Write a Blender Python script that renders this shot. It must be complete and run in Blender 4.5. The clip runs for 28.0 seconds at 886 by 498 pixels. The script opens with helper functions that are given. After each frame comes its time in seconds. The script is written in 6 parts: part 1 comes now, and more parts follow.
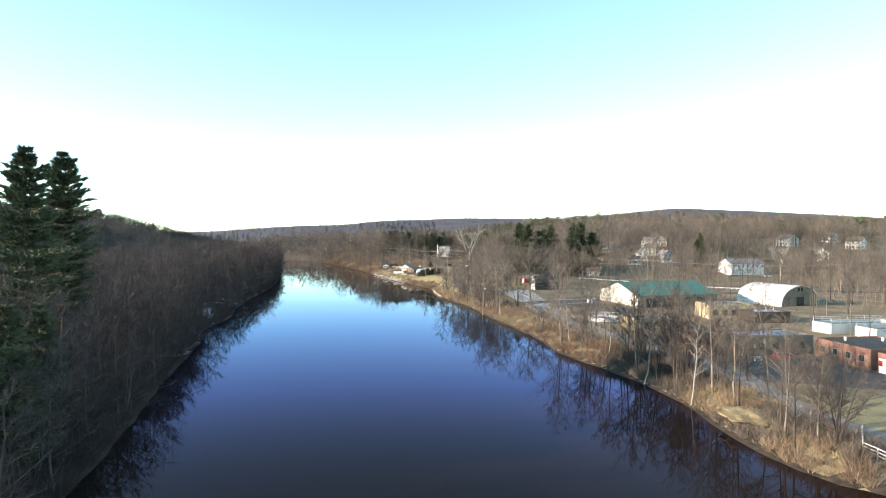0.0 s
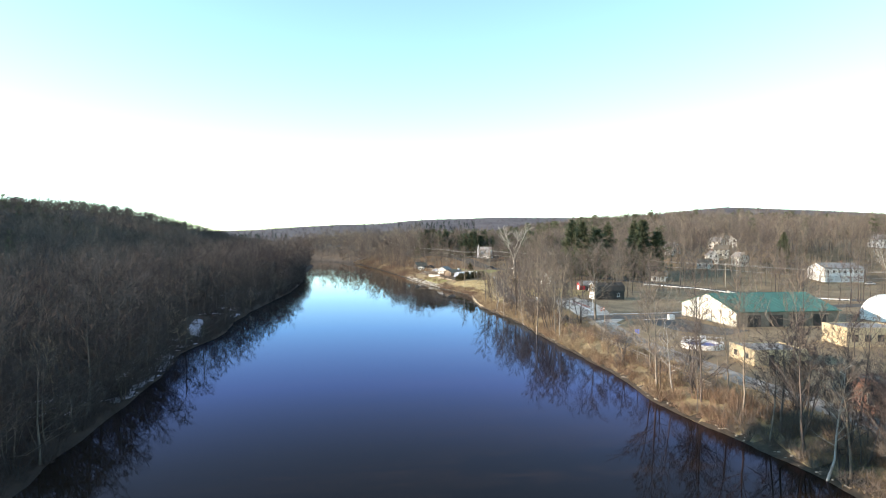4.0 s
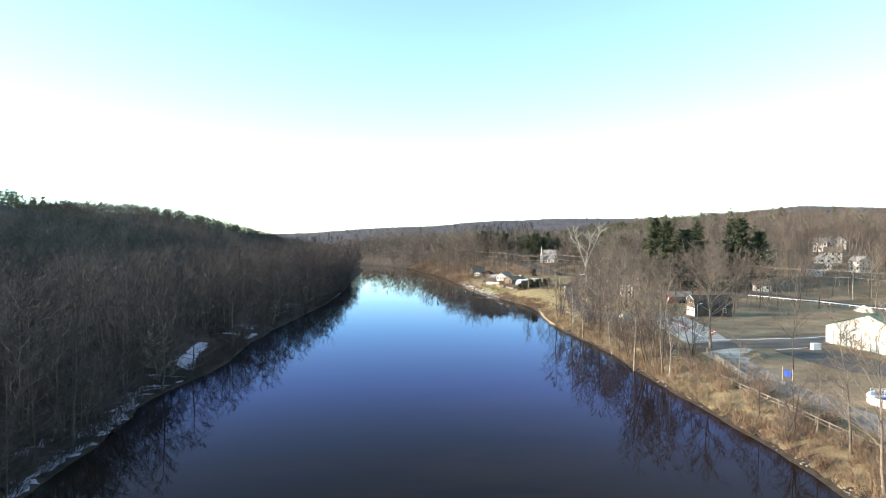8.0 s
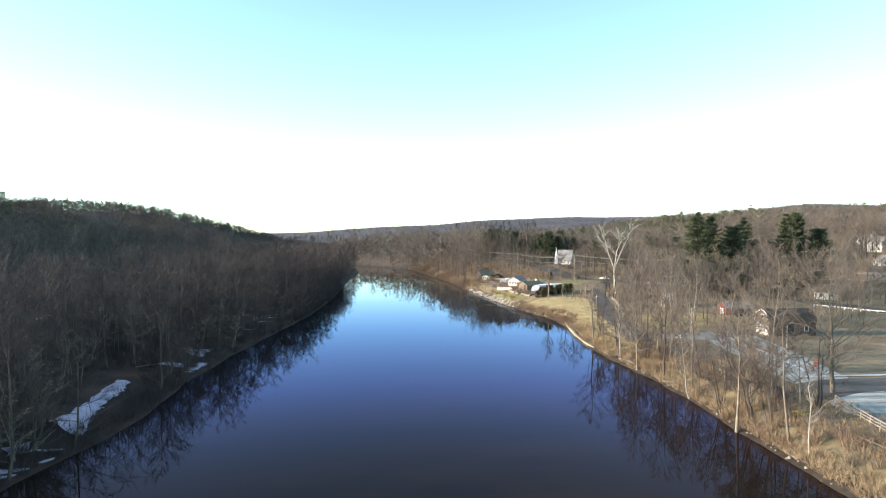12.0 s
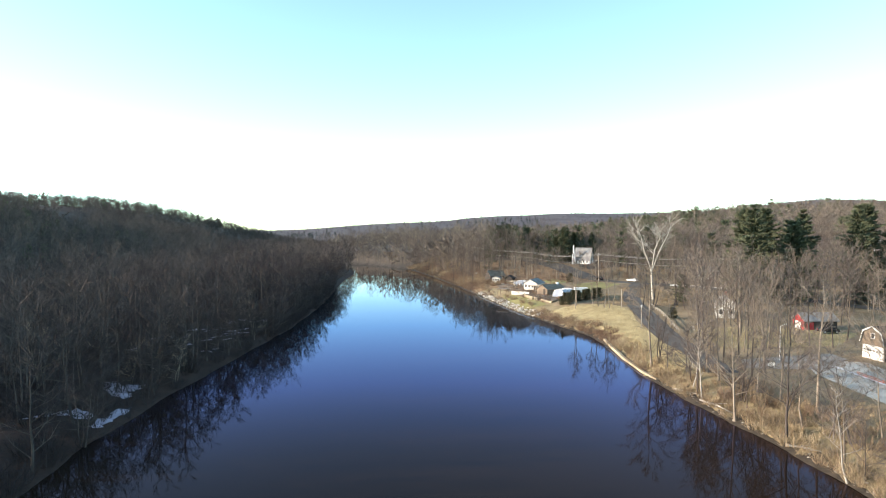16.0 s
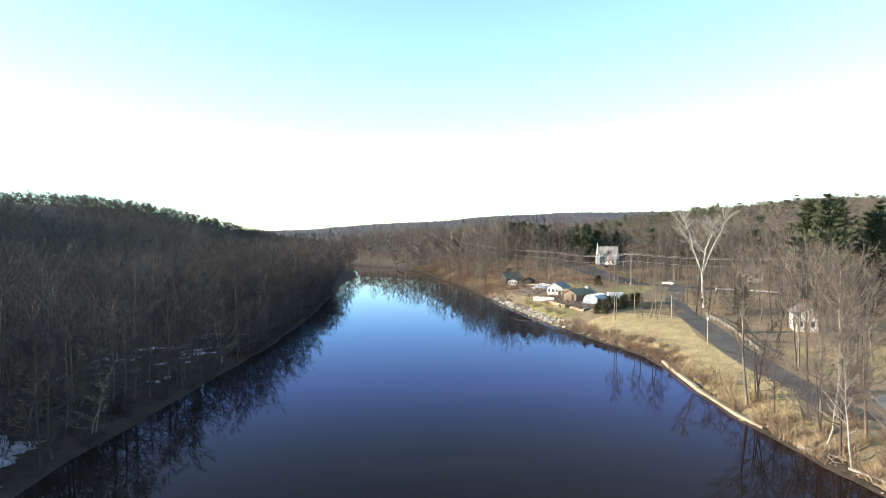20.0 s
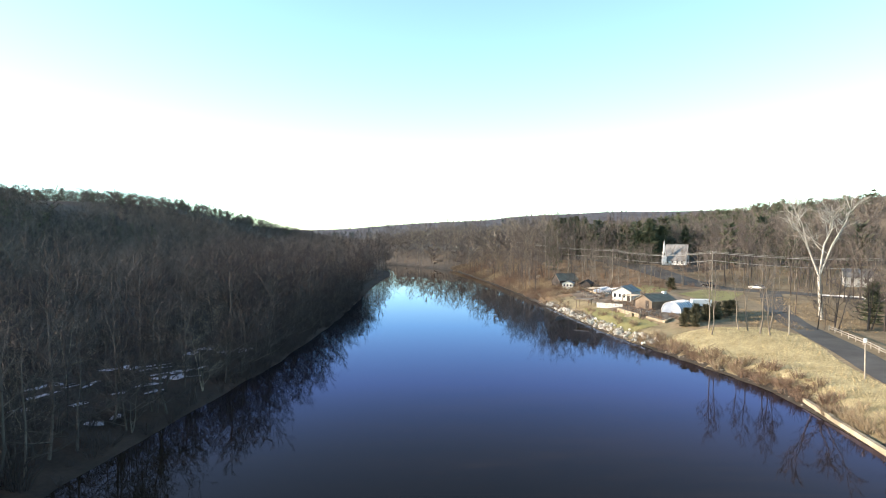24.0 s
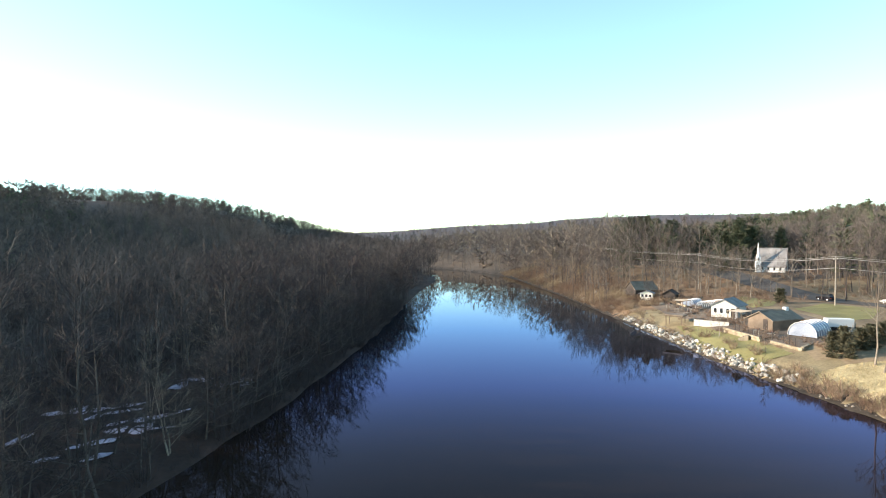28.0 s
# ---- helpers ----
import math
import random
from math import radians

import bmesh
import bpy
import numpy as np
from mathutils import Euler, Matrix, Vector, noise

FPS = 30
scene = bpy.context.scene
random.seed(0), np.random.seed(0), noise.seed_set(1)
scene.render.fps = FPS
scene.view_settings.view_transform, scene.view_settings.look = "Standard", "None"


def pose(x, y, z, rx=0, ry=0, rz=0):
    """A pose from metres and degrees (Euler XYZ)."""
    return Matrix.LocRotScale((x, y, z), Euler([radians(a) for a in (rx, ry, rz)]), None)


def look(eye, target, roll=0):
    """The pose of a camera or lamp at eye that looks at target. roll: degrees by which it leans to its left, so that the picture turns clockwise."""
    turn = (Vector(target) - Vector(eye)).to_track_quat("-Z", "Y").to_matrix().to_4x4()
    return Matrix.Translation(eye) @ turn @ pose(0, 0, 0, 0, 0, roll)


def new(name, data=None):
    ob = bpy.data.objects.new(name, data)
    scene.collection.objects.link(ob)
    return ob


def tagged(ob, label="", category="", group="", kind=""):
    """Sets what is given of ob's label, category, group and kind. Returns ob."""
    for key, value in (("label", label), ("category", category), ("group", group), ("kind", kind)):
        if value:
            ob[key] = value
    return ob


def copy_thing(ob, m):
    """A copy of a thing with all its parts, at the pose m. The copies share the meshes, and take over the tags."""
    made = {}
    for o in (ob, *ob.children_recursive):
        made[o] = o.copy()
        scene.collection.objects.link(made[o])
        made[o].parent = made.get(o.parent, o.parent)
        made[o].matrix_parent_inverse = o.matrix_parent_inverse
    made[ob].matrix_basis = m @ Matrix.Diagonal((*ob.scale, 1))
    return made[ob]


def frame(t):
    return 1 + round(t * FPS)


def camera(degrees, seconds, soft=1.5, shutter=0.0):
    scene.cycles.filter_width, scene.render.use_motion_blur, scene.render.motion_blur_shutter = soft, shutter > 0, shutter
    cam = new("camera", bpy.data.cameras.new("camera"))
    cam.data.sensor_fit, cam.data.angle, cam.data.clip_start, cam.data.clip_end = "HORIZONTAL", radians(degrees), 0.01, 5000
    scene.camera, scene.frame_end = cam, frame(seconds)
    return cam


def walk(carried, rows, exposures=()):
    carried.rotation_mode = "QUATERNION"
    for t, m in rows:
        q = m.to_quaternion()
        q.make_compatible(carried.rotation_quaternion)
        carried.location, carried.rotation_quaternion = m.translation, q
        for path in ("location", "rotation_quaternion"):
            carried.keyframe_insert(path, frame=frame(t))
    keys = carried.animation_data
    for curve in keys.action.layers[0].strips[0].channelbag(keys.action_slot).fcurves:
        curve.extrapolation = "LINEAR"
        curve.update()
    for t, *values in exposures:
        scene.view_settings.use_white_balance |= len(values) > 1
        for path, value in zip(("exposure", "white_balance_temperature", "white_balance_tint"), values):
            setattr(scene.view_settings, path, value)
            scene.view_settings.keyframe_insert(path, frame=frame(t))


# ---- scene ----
cam = camera(71.0, 28.0, soft=1.0)
PATH = [
    (0, (19.649, -11.578, 27.55), (19.768, -9.582, 27.506), 0.3),
    (1, (20.38, -0.085, 27.61), (20.492, 1.911, 27.566), 0.3),
    (2, (20.741, 11.138, 27.574), (20.846, 13.135, 27.531), 0.3),
    (2.5, (20.906, 16.562, 27.499), (21.002, 18.56, 27.456), 0.3),
    (3, (20.767, 21.649, 27.45), (20.846, 23.647, 27.405), 0.3),
    (3.5, (20.887, 26.766, 27.304), (20.922, 28.765, 27.258), 0.4),
    (5.5, (21.597, 47.441, 27.128), (21.454, 49.435, 27.081), 0.2),
    (6, (21.538, 52.283, 27.119), (21.348, 54.274, 27.074), 0.1),
    (7, (20.763, 62.743, 27.152), (20.573, 64.733, 27.109), 0.2),
    (8, (19.611, 73.245, 27.158), (19.421, 75.236, 27.117), 0.2),
    (9, (18.428, 83.627, 27.108), (18.237, 85.617, 27.068), 0.2),
    (10, (17.178, 93.723, 27.161), (16.985, 95.713, 27.12), 0.2),
    (11, (15.885, 103.883, 27.063), (15.691, 105.874, 27.021), 0.1),
    (12, (14.322, 113.561, 27.012), (14.129, 115.551, 26.968), 0.1),
    (12.5, (13.443, 118.414, 26.908), (13.251, 120.404, 26.862), 0.1),
    (14.5, (10.775, 136.493, 26.588), (10.582, 138.483, 26.538), -0.0),
    (15, (10.051, 140.867, 26.625), (9.857, 142.857, 26.573), 0.0),
    (16, (8.524, 149.911, 26.761), (8.331, 151.901, 26.707), 0.0),
    (17, (6.978, 158.265, 26.635), (6.786, 160.255, 26.581), -0.0),
    (18, (5.604, 165.858, 26.335), (5.413, 167.848, 26.28), -0.1),
    (19, (4.431, 173.31, 26.023), (4.24, 175.3, 25.968), -0.1),
    (19.5, (3.869, 176.976, 25.85), (3.678, 178.966, 25.796), -0.1),
    (20, (3.347, 180.774, 25.687), (3.139, 182.763, 25.633), -0.2),
    (20.5, (2.945, 184.637, 25.601), (2.709, 186.622, 25.546), -0.2),
    (21, (2.418, 188.424, 25.463), (2.175, 190.409, 25.407), -0.3),
    (21.5, (1.781, 192.124, 25.444), (1.53, 194.108, 25.386), -0.3),
    (22, (0.607, 194.928, 25.593), (0.337, 196.908, 25.531), -0.1),
    (22.5, (-0.393, 198.955, 25.258), (-0.711, 200.929, 25.195), -0.1),
    (24.5, (-2.502, 215.984, 23.534), (-2.833, 217.956, 23.483), -0.1),
    (25, (-3.355, 219.653, 23.404), (-3.684, 221.625, 23.354), -0.1),
    (26, (-5.151, 226.81, 22.833), (-5.478, 228.782, 22.788), 0.0),
    (26.5, (-6.227, 230.39, 22.888), (-6.56, 232.362, 22.844), 0.0),
    (27, (-7.677, 234.147, 22.873), (-8.049, 236.111, 22.829), 0.1),
    (27.5, (-9.036, 237.95, 22.883), (-9.459, 239.905, 22.839), 0.1),
    (28, (-10.164, 241.641, 22.826), (-10.635, 243.585, 22.783), 0.1),
]
walk(cam, [(t, look(eye, target, roll)) for t, eye, target, roll in PATH], [(0.0, 1.8, 7600, 18), (28.0, 1.8, 7600, 18)])

# ---- light and sky ----
SUN_FROM = Vector((-0.955, -0.17, 0.235)).normalized()
world = bpy.data.worlds.new("sky")
scene.world = world
world.use_nodes = True
wn = world.node_tree.nodes
sky = wn.new("ShaderNodeTexSky")
sky.sky_type, sky.sun_disc = "NISHITA", False
sky.sun_elevation = math.asin(SUN_FROM.z)
sky.sun_rotation = math.atan2(SUN_FROM.x, SUN_FROM.y)
sky.air_density, sky.dust_density, sky.ozone_density = 0.6, 0.0, 0.9
wn["Background"].inputs[1].default_value = 0.15
tint_sky = wn.new("ShaderNodeMix")
tint_sky.data_type, tint_sky.blend_type = "RGBA", "MULTIPLY"
tint_sky.inputs[0].default_value, tint_sky.inputs[7].default_value = 1.0, (0.89, 1.19, 1.08, 1)
world.node_tree.links.new(sky.outputs[0], tint_sky.inputs[6])
world.node_tree.links.new(tint_sky.outputs[2], wn["Background"].inputs[0])
sun = new("sun", bpy.data.lights.new("sun", "SUN"))
sun.data.energy, sun.data.angle, sun.data.color = 3.1, radians(0.55), (1.0, 0.93, 0.82)
sun.matrix_world = look((0, 0, 300), Vector((0, 0, 300)) - SUN_FROM)


# ---- materials ----
def mat(name, a, b, rough=0.8, scale=4.0, fine=40.0, bump=0.3, metal=0.0, isle=0.0, spec=0.3, rand=0.0, stretch=(1, 1, 1)):
    """Two colours mixed by coarse and fine noise, with relief; isle and rand vary the brightness piece by piece."""
    m = bpy.data.materials.new(name)
    m.use_nodes = True
    nt = m.node_tree
    n, k = nt.nodes, nt.links.new
    p = n["Principled BSDF"]
    geo = n.new("ShaderNodeNewGeometry")
    mp = n.new("ShaderNodeMapping")
    mp.inputs["Scale"].default_value = stretch
    k(geo.outputs["Position"], mp.inputs[0])
    n1, n2 = n.new("ShaderNodeTexNoise"), n.new("ShaderNodeTexNoise")
    n1.inputs["Scale"].default_value, n2.inputs["Scale"].default_value = 1 / scale, fine
    n1.inputs["Detail"].default_value, n2.inputs["Detail"].default_value = 5, 3
    k(mp.outputs[0], n1.inputs[0]), k(mp.outputs[0], n2.inputs[0])
    add = n.new("ShaderNodeMath")
    add.operation = "MULTIPLY_ADD"
    k(n2.outputs[0], add.inputs[0])
    add.inputs[1].default_value = 0.5
    k(n1.outputs[0], add.inputs[2])
    ramp = n.new("ShaderNodeMapRange")
    ramp.inputs[1].default_value, ramp.inputs[2].default_value = 0.5, 1.0
    k(add.outputs[0], ramp.inputs[0])
    mix = n.new("ShaderNodeMix")
    mix.data_type = "RGBA"
    mix.inputs[6].default_value, mix.inputs[7].default_value = (*a, 1), (*b, 1)
    k(ramp.outputs[0], mix.inputs[0])
    col = mix.outputs[2]
    if isle or rand:
        src = geo.outputs["Random Per Island"]
        if rand:
            src = n.new("ShaderNodeObjectInfo").outputs["Random"]
        r2 = n.new("ShaderNodeMapRange")
        v = isle or rand
        r2.inputs[3].default_value, r2.inputs[4].default_value = 1 - v, 1 + v
        k(src, r2.inputs[0])
        mul = n.new("ShaderNodeVectorMath")
        mul.operation = "SCALE"
        k(col, mul.inputs[0]), k(r2.outputs[0], mul.inputs["Scale"])
        col = mul.outputs[0]
    k(col, p.inputs["Base Color"])
    p.inputs["Roughness"].default_value, p.inputs["Metallic"].default_value = rough, metal
    p.inputs["Specular IOR Level"].default_value = spec
    if bump:
        bp = n.new("ShaderNodeBump")
        bp.inputs["Strength"].default_value, bp.inputs["Distance"].default_value = bump, 0.05
        k(add.outputs[0], bp.inputs["Height"])
        k(bp.outputs[0], p.inputs["Normal"])
    return m


M = {}
M["straw"] = mat("dry_grass", (0.15, 0.115, 0.065), (0.36, 0.28, 0.155), 0.95, 5, 3.0, 0.8)
M["lawn"] = mat("winter_lawn", (0.21, 0.165, 0.085), (0.37, 0.3, 0.155), 0.95, 7, 2.5, 0.5)
# Litter darkened: the shade under the left woods is put into its colour.
M["litter"] = mat("shaded_leaf_litter", (0.026, 0.0145, 0.0115), (0.068, 0.039, 0.03), 0.95, 6, 2.0, 0.8)
M["leaves"] = mat("fallen_oak_leaves", (0.14, 0.085, 0.05), (0.33, 0.215, 0.125), 0.95, 5, 2.0, 0.8)
M["yardsoil"] = mat("cluttered_yard_soil", (0.08, 0.06, 0.045), (0.25, 0.195, 0.145), 0.95, 3, 1.5, 0.8)
M["field"] = mat("winter_field", (0.15, 0.105, 0.062), (0.34, 0.25, 0.15), 0.95, 9, 1.5, 0.6)
M["woods"] = mat("far_woods_floor", (0.06, 0.05, 0.04), (0.13, 0.105, 0.083), 0.95, 30, 0.4, 0.8)
M["bed"] = mat("river_bed", (0.05, 0.045, 0.03), (0.1, 0.08, 0.06), 0.9)
M["bark"] = mat("grey_bark", (0.045, 0.036, 0.032), (0.125, 0.1, 0.085), 0.9, 2, 9.0, 0.4, rand=0.3)
M["twig"] = mat("brown_twigs", (0.085, 0.068, 0.056), (0.185, 0.15, 0.123), 0.9, 12, 0.8, 0.0, isle=0.15)
M["pale"] = mat("pale_bark", (0.22, 0.195, 0.165), (0.44, 0.41, 0.36), 0.85, 1.2, 6.0, 0.3)
M["wood"] = mat("woodland_twigs", (0.07, 0.057, 0.051), (0.14, 0.114, 0.102), 0.95, 25, 0.3, 0.0, isle=0.12)
# Far woods and pines in cooler copies: distance haze put into the colours.
M["hazewood"] = mat("hazed_bare_woods", (0.055, 0.047, 0.053), (0.11, 0.095, 0.102), 0.95, 60, 0.1, 0.0, isle=0.2)
M["hazepine"] = mat("hazed_pine_needles", (0.022, 0.032, 0.032), (0.055, 0.07, 0.062), 0.9, 40, 0.3, 0.0, isle=0.3)
M["needle"] = mat("pine_needles", (0.042, 0.052, 0.03), (0.125, 0.14, 0.08), 0.85, 2, 3.0, 0.0, isle=0.25)
M["reed"] = mat("dry_brush", (0.19, 0.135, 0.085), (0.4, 0.315, 0.2), 0.95, 6, 3.0, 0.0, isle=0.3)
M["redbrush"] = mat("red_brown_brush", (0.125, 0.08, 0.055), (0.26, 0.175, 0.12), 0.95, 6, 3.0, 0.0, isle=0.3)
# Lit copy of the snow, for the strips beside the pavement.
M["snowlit"] = mat("sunlit_snow", (0.55, 0.54, 0.55), (0.82, 0.81, 0.82), 0.6, 1.5, 5.0, 0.4)
M["greenlawn"] = mat("olive_lawn", (0.165, 0.15, 0.06), (0.31, 0.275, 0.115), 0.95, 7, 2.5, 0.5)
# Old snow dimmed and turned violet: its shade is put into the colour.
M["snow"] = mat("shade_tinted_snow", (0.27, 0.24, 0.31), (0.55, 0.5, 0.6), 0.6, 1.5, 5.0, 0.4)
M["verge"] = mat("bright_dry_grass", (0.25, 0.195, 0.1), (0.54, 0.44, 0.25), 0.95, 3.5, 1.6, 0.8)
M["track"] = mat("pale_path_asphalt", (0.17, 0.155, 0.14), (0.34, 0.315, 0.285), 0.95, 3, 3.0, 0.5)
M["syc"] = mat("mottled_sycamore_bark", (0.3, 0.27, 0.22), (0.62, 0.58, 0.5), 0.85, 1.0, 2.5, 0.3)
M["asphalt"] = mat("asphalt", (0.062, 0.055, 0.05), (0.13, 0.118, 0.105), 0.85, 6, 8.0, 0.2)
M["gravel"] = mat("gravel", (0.32, 0.29, 0.25), (0.56, 0.52, 0.46), 0.95, 5, 4.0, 0.5)
M["concrete"] = mat("concrete", (0.26, 0.24, 0.2), (0.46, 0.43, 0.36), 0.85, 2, 7.0, 0.2)
M["stone"] = mat("shore_stone", (0.14, 0.12, 0.095), (0.36, 0.32, 0.26), 0.9, 1.5, 5.0, 0.5)
M["rock"] = mat("pale_rock", (0.3, 0.275, 0.23), (0.6, 0.56, 0.48), 0.9, 1.5, 5.0, 0.5, rand=0.25)
M["white"] = mat("white_paint", (0.72, 0.71, 0.67), (0.83, 0.82, 0.78), 0.55, 3, 10.0, 0.05)
M["cream"] = mat("cream_sheet_metal", (0.66, 0.63, 0.52), (0.78, 0.75, 0.64), 0.45, 3, 10.0, 0.05)
M["green"] = mat("green_sheet_metal", (0.025, 0.105, 0.075), (0.042, 0.155, 0.112), 0.45, 5, 6.0, 0.05, spec=0.5)
M["wirefence"] = mat("dull_galvanised_wire", (0.2, 0.2, 0.19), (0.34, 0.33, 0.31), 0.6, 2, 8.0, 0.05)
M["galv"] = mat("galvanised_metal", (0.56, 0.54, 0.5), (0.72, 0.7, 0.65), 0.6, 2, 8.0, 0.05)
M["shingle"] = mat("grey_shingles", (0.17, 0.165, 0.16), (0.33, 0.315, 0.3), 0.9, 2, 10.0, 0.3)
M["brownroof"] = mat("brown_shingles", (0.15, 0.115, 0.085), (0.3, 0.235, 0.175), 0.9, 2, 10.0, 0.3)
M["dark"] = mat("dark_stained_wood", (0.035, 0.028, 0.024), (0.08, 0.065, 0.055), 0.8, 2, 9.0, 0.2)
M["tan"] = mat("tan_wood_siding", (0.12, 0.09, 0.064), (0.235, 0.18, 0.13), 0.8, 2, 9.0, 0.2)
M["red"] = mat("red_paint", (0.32, 0.02, 0.025), (0.45, 0.04, 0.04), 0.6, 2, 9.0, 0.1)
M["brick"] = mat("red_brick", (0.17, 0.085, 0.062), (0.3, 0.165, 0.12), 0.9, 2, 12.0, 0.3)
M["buff"] = mat("buff_brick", (0.36, 0.29, 0.18), (0.5, 0.42, 0.28), 0.9, 2, 12.0, 0.2)
M["glass"] = mat("dark_window_glass", (0.02, 0.025, 0.03), (0.05, 0.055, 0.06), 0.08, 3, 2.0, 0.0, spec=0.6)
# Darker copy of the woodland twigs, with the bank's shade put into the colour.
M["shadewood"] = mat("shaded_riverside_twigs", (0.032, 0.0245, 0.0245), (0.066, 0.051, 0.05), 0.95, 12, 0.5, 0.0, isle=0.15)
# Ground of the far ridges, its haze mixed into the base colour.
M["ridge"] = mat("hazed_ridge_floor", (0.06, 0.053, 0.06), (0.115, 0.1, 0.108), 0.95, 60, 0.08, 0.8)
M["tanblock"] = mat("tan_concrete_block", (0.24, 0.19, 0.125), (0.42, 0.35, 0.245), 0.9, 2, 6.0, 0.3, rand=0.2)
M["oldwhite"] = mat("weathered_white_paint", (0.48, 0.46, 0.41), (0.68, 0.66, 0.6), 0.7, 2, 5.0, 0.1)
M["bark2"] = mat("sunlit_pale_bark", (0.105, 0.085, 0.066), (0.3, 0.25, 0.195), 0.9, 1.5, 5.0, 0.4, rand=0.3)
M["twig2"] = mat("tan_twigs", (0.112, 0.089, 0.07), (0.235, 0.19, 0.15), 0.9, 12, 0.8, 0.0, isle=0.15)
M["bushgreen"] = mat("brownish_evergreen", (0.05, 0.052, 0.03), (0.135, 0.12, 0.07), 0.85, 2, 5.0, 0.0, isle=0.35)
M["mud"] = mat("wet_bank_mud", (0.028, 0.022, 0.016), (0.085, 0.065, 0.046), 0.85, 1.2, 3.0, 0.6)
M["pole"] = mat("weathered_pole", (0.26, 0.22, 0.17), (0.42, 0.37, 0.3), 0.9, 1, 9.0, 0.3)
M["rail"] = mat("weathered_rail", (0.22, 0.19, 0.15), (0.4, 0.36, 0.3), 0.85, 2, 9.0, 0.2)
M["blue"] = mat("blue_paint", (0.02, 0.06, 0.3), (0.04, 0.1, 0.4), 0.5)
M["tarp"] = mat("pale_blue_poly_film", (0.16, 0.2, 0.26), (0.38, 0.43, 0.49), 0.25, 2, 5.0, 0.1, spec=0.6)
M["orange"] = mat("orange_plastic", (0.3, 0.07, 0.04), (0.42, 0.11, 0.06), 0.6)
M["black"] = mat("black_rubber", (0.012, 0.012, 0.013), (0.03, 0.03, 0.03), 0.7)
M["wire"] = mat("grey_cable", (0.3, 0.29, 0.27), (0.45, 0.43, 0.4), 0.6)
M["carpaint"] = mat("dark_car_paint", (0.012, 0.013, 0.016), (0.02, 0.02, 0.025), 0.2, spec=0.6)
M["yellow"] = mat("yellow_paint", (0.6, 0.52, 0.12), (0.75, 0.66, 0.2), 0.6)

wm = bpy.data.materials.new("river_water")
wm.use_nodes = True
nt = wm.node_tree
nt.nodes.remove(nt.nodes["Principled BSDF"])
deep, gloss, mixed_w, fres = (nt.nodes.new("ShaderNode" + n) for n in ("BsdfDiffuse", "BsdfGlossy", "MixShader", "Fresnel"))
deep.inputs["Color"].default_value = (0.017, 0.012, 0.008, 1)
# Reflection colour painted in by view angle: dark violet, then blue, then white.
reflect_tint = nt.nodes.new("ShaderNodeValToRGB")
reflect_tint.color_ramp.elements[0].position, reflect_tint.color_ramp.elements[0].color = 0.09, (0.39, 0.27, 0.29, 1)
reflect_tint.color_ramp.elements[1].position, reflect_tint.color_ramp.elements[1].color = 0.62, (1.0, 1.0, 1.0, 1)
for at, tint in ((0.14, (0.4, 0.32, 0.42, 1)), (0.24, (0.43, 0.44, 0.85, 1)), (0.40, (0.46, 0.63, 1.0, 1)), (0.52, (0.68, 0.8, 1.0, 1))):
    reflect_tint.color_ramp.elements.new(at).color = tint
gloss.inputs["Roughness"].default_value, fres.inputs["IOR"].default_value = 0.03, 1.333
geo = nt.nodes.new("ShaderNodeNewGeometry")
nz = nt.nodes.new("ShaderNodeTexNoise")
nz.inputs["Scale"].default_value, nz.inputs["Detail"].default_value = 0.7, 3
bp = nt.nodes.new("ShaderNodeBump")
bp.inputs["Strength"].default_value, bp.inputs["Distance"].default_value = 0.05, 0.04
for a, b in ((geo.outputs["Position"], nz.inputs[0]), (nz.outputs[0], bp.inputs["Height"]), (bp.outputs[0], gloss.inputs["Normal"]), (bp.outputs[0], fres.inputs["Normal"]), (fres.outputs[0], mixed_w.inputs[0]),
             (fres.outputs[0], reflect_tint.inputs[0]), (reflect_tint.outputs[0], gloss.inputs["Color"]), (deep.outputs[0], mixed_w.inputs[1]), (gloss.outputs[0], mixed_w.inputs[2]), (mixed_w.outputs[0], nt.nodes["Material Output"].inputs["Surface"])):
    nt.links.new(a, b)
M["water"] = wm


# ---- mesh helpers ----
def tri_mesh(name, v, f, mats, idx=None, smooth=False):
    """A mesh of triangles from arrays."""
    v, f = np.asarray(v, np.float32), np.asarray(f, np.int32)
    me = bpy.data.meshes.new(name)
    me.vertices.add(len(v))
    me.vertices.foreach_set("co", v.ravel())
    me.loops.add(f.size)
    me.loops.foreach_set("vertex_index", f.ravel())
    me.polygons.add(len(f))
    me.polygons.foreach_set("loop_start", np.arange(0, f.size, 3, dtype=np.int32))
    if idx is not None:
        me.polygons.foreach_set("material_index", np.asarray(idx, np.int32))
    for m in mats:
        me.materials.append(M[m])
    me.update(calc_edges=True)
    if smooth:
        me.shade_smooth()
    return me


def part(name, bm, material, parent=None, label=""):
    """Links a bmesh (or a mesh) as one object under a thing or a part."""
    if isinstance(bm, bpy.types.Mesh):
        me = bm
    else:
        me = bpy.data.meshes.new(name)
        bm.normal_update()
        bm.to_mesh(me)
        bm.free()
        me.materials.append(M[material])
    ob = new(name, me)
    ob.parent = parent
    return tagged(ob, label)


def empty(name, x, y, z, turn=0.0, label="", category="", group=""):
    ob = new(name)
    ob.matrix_basis = pose(x, y, z, 0, 0, turn)
    return tagged(ob, label, category, group)


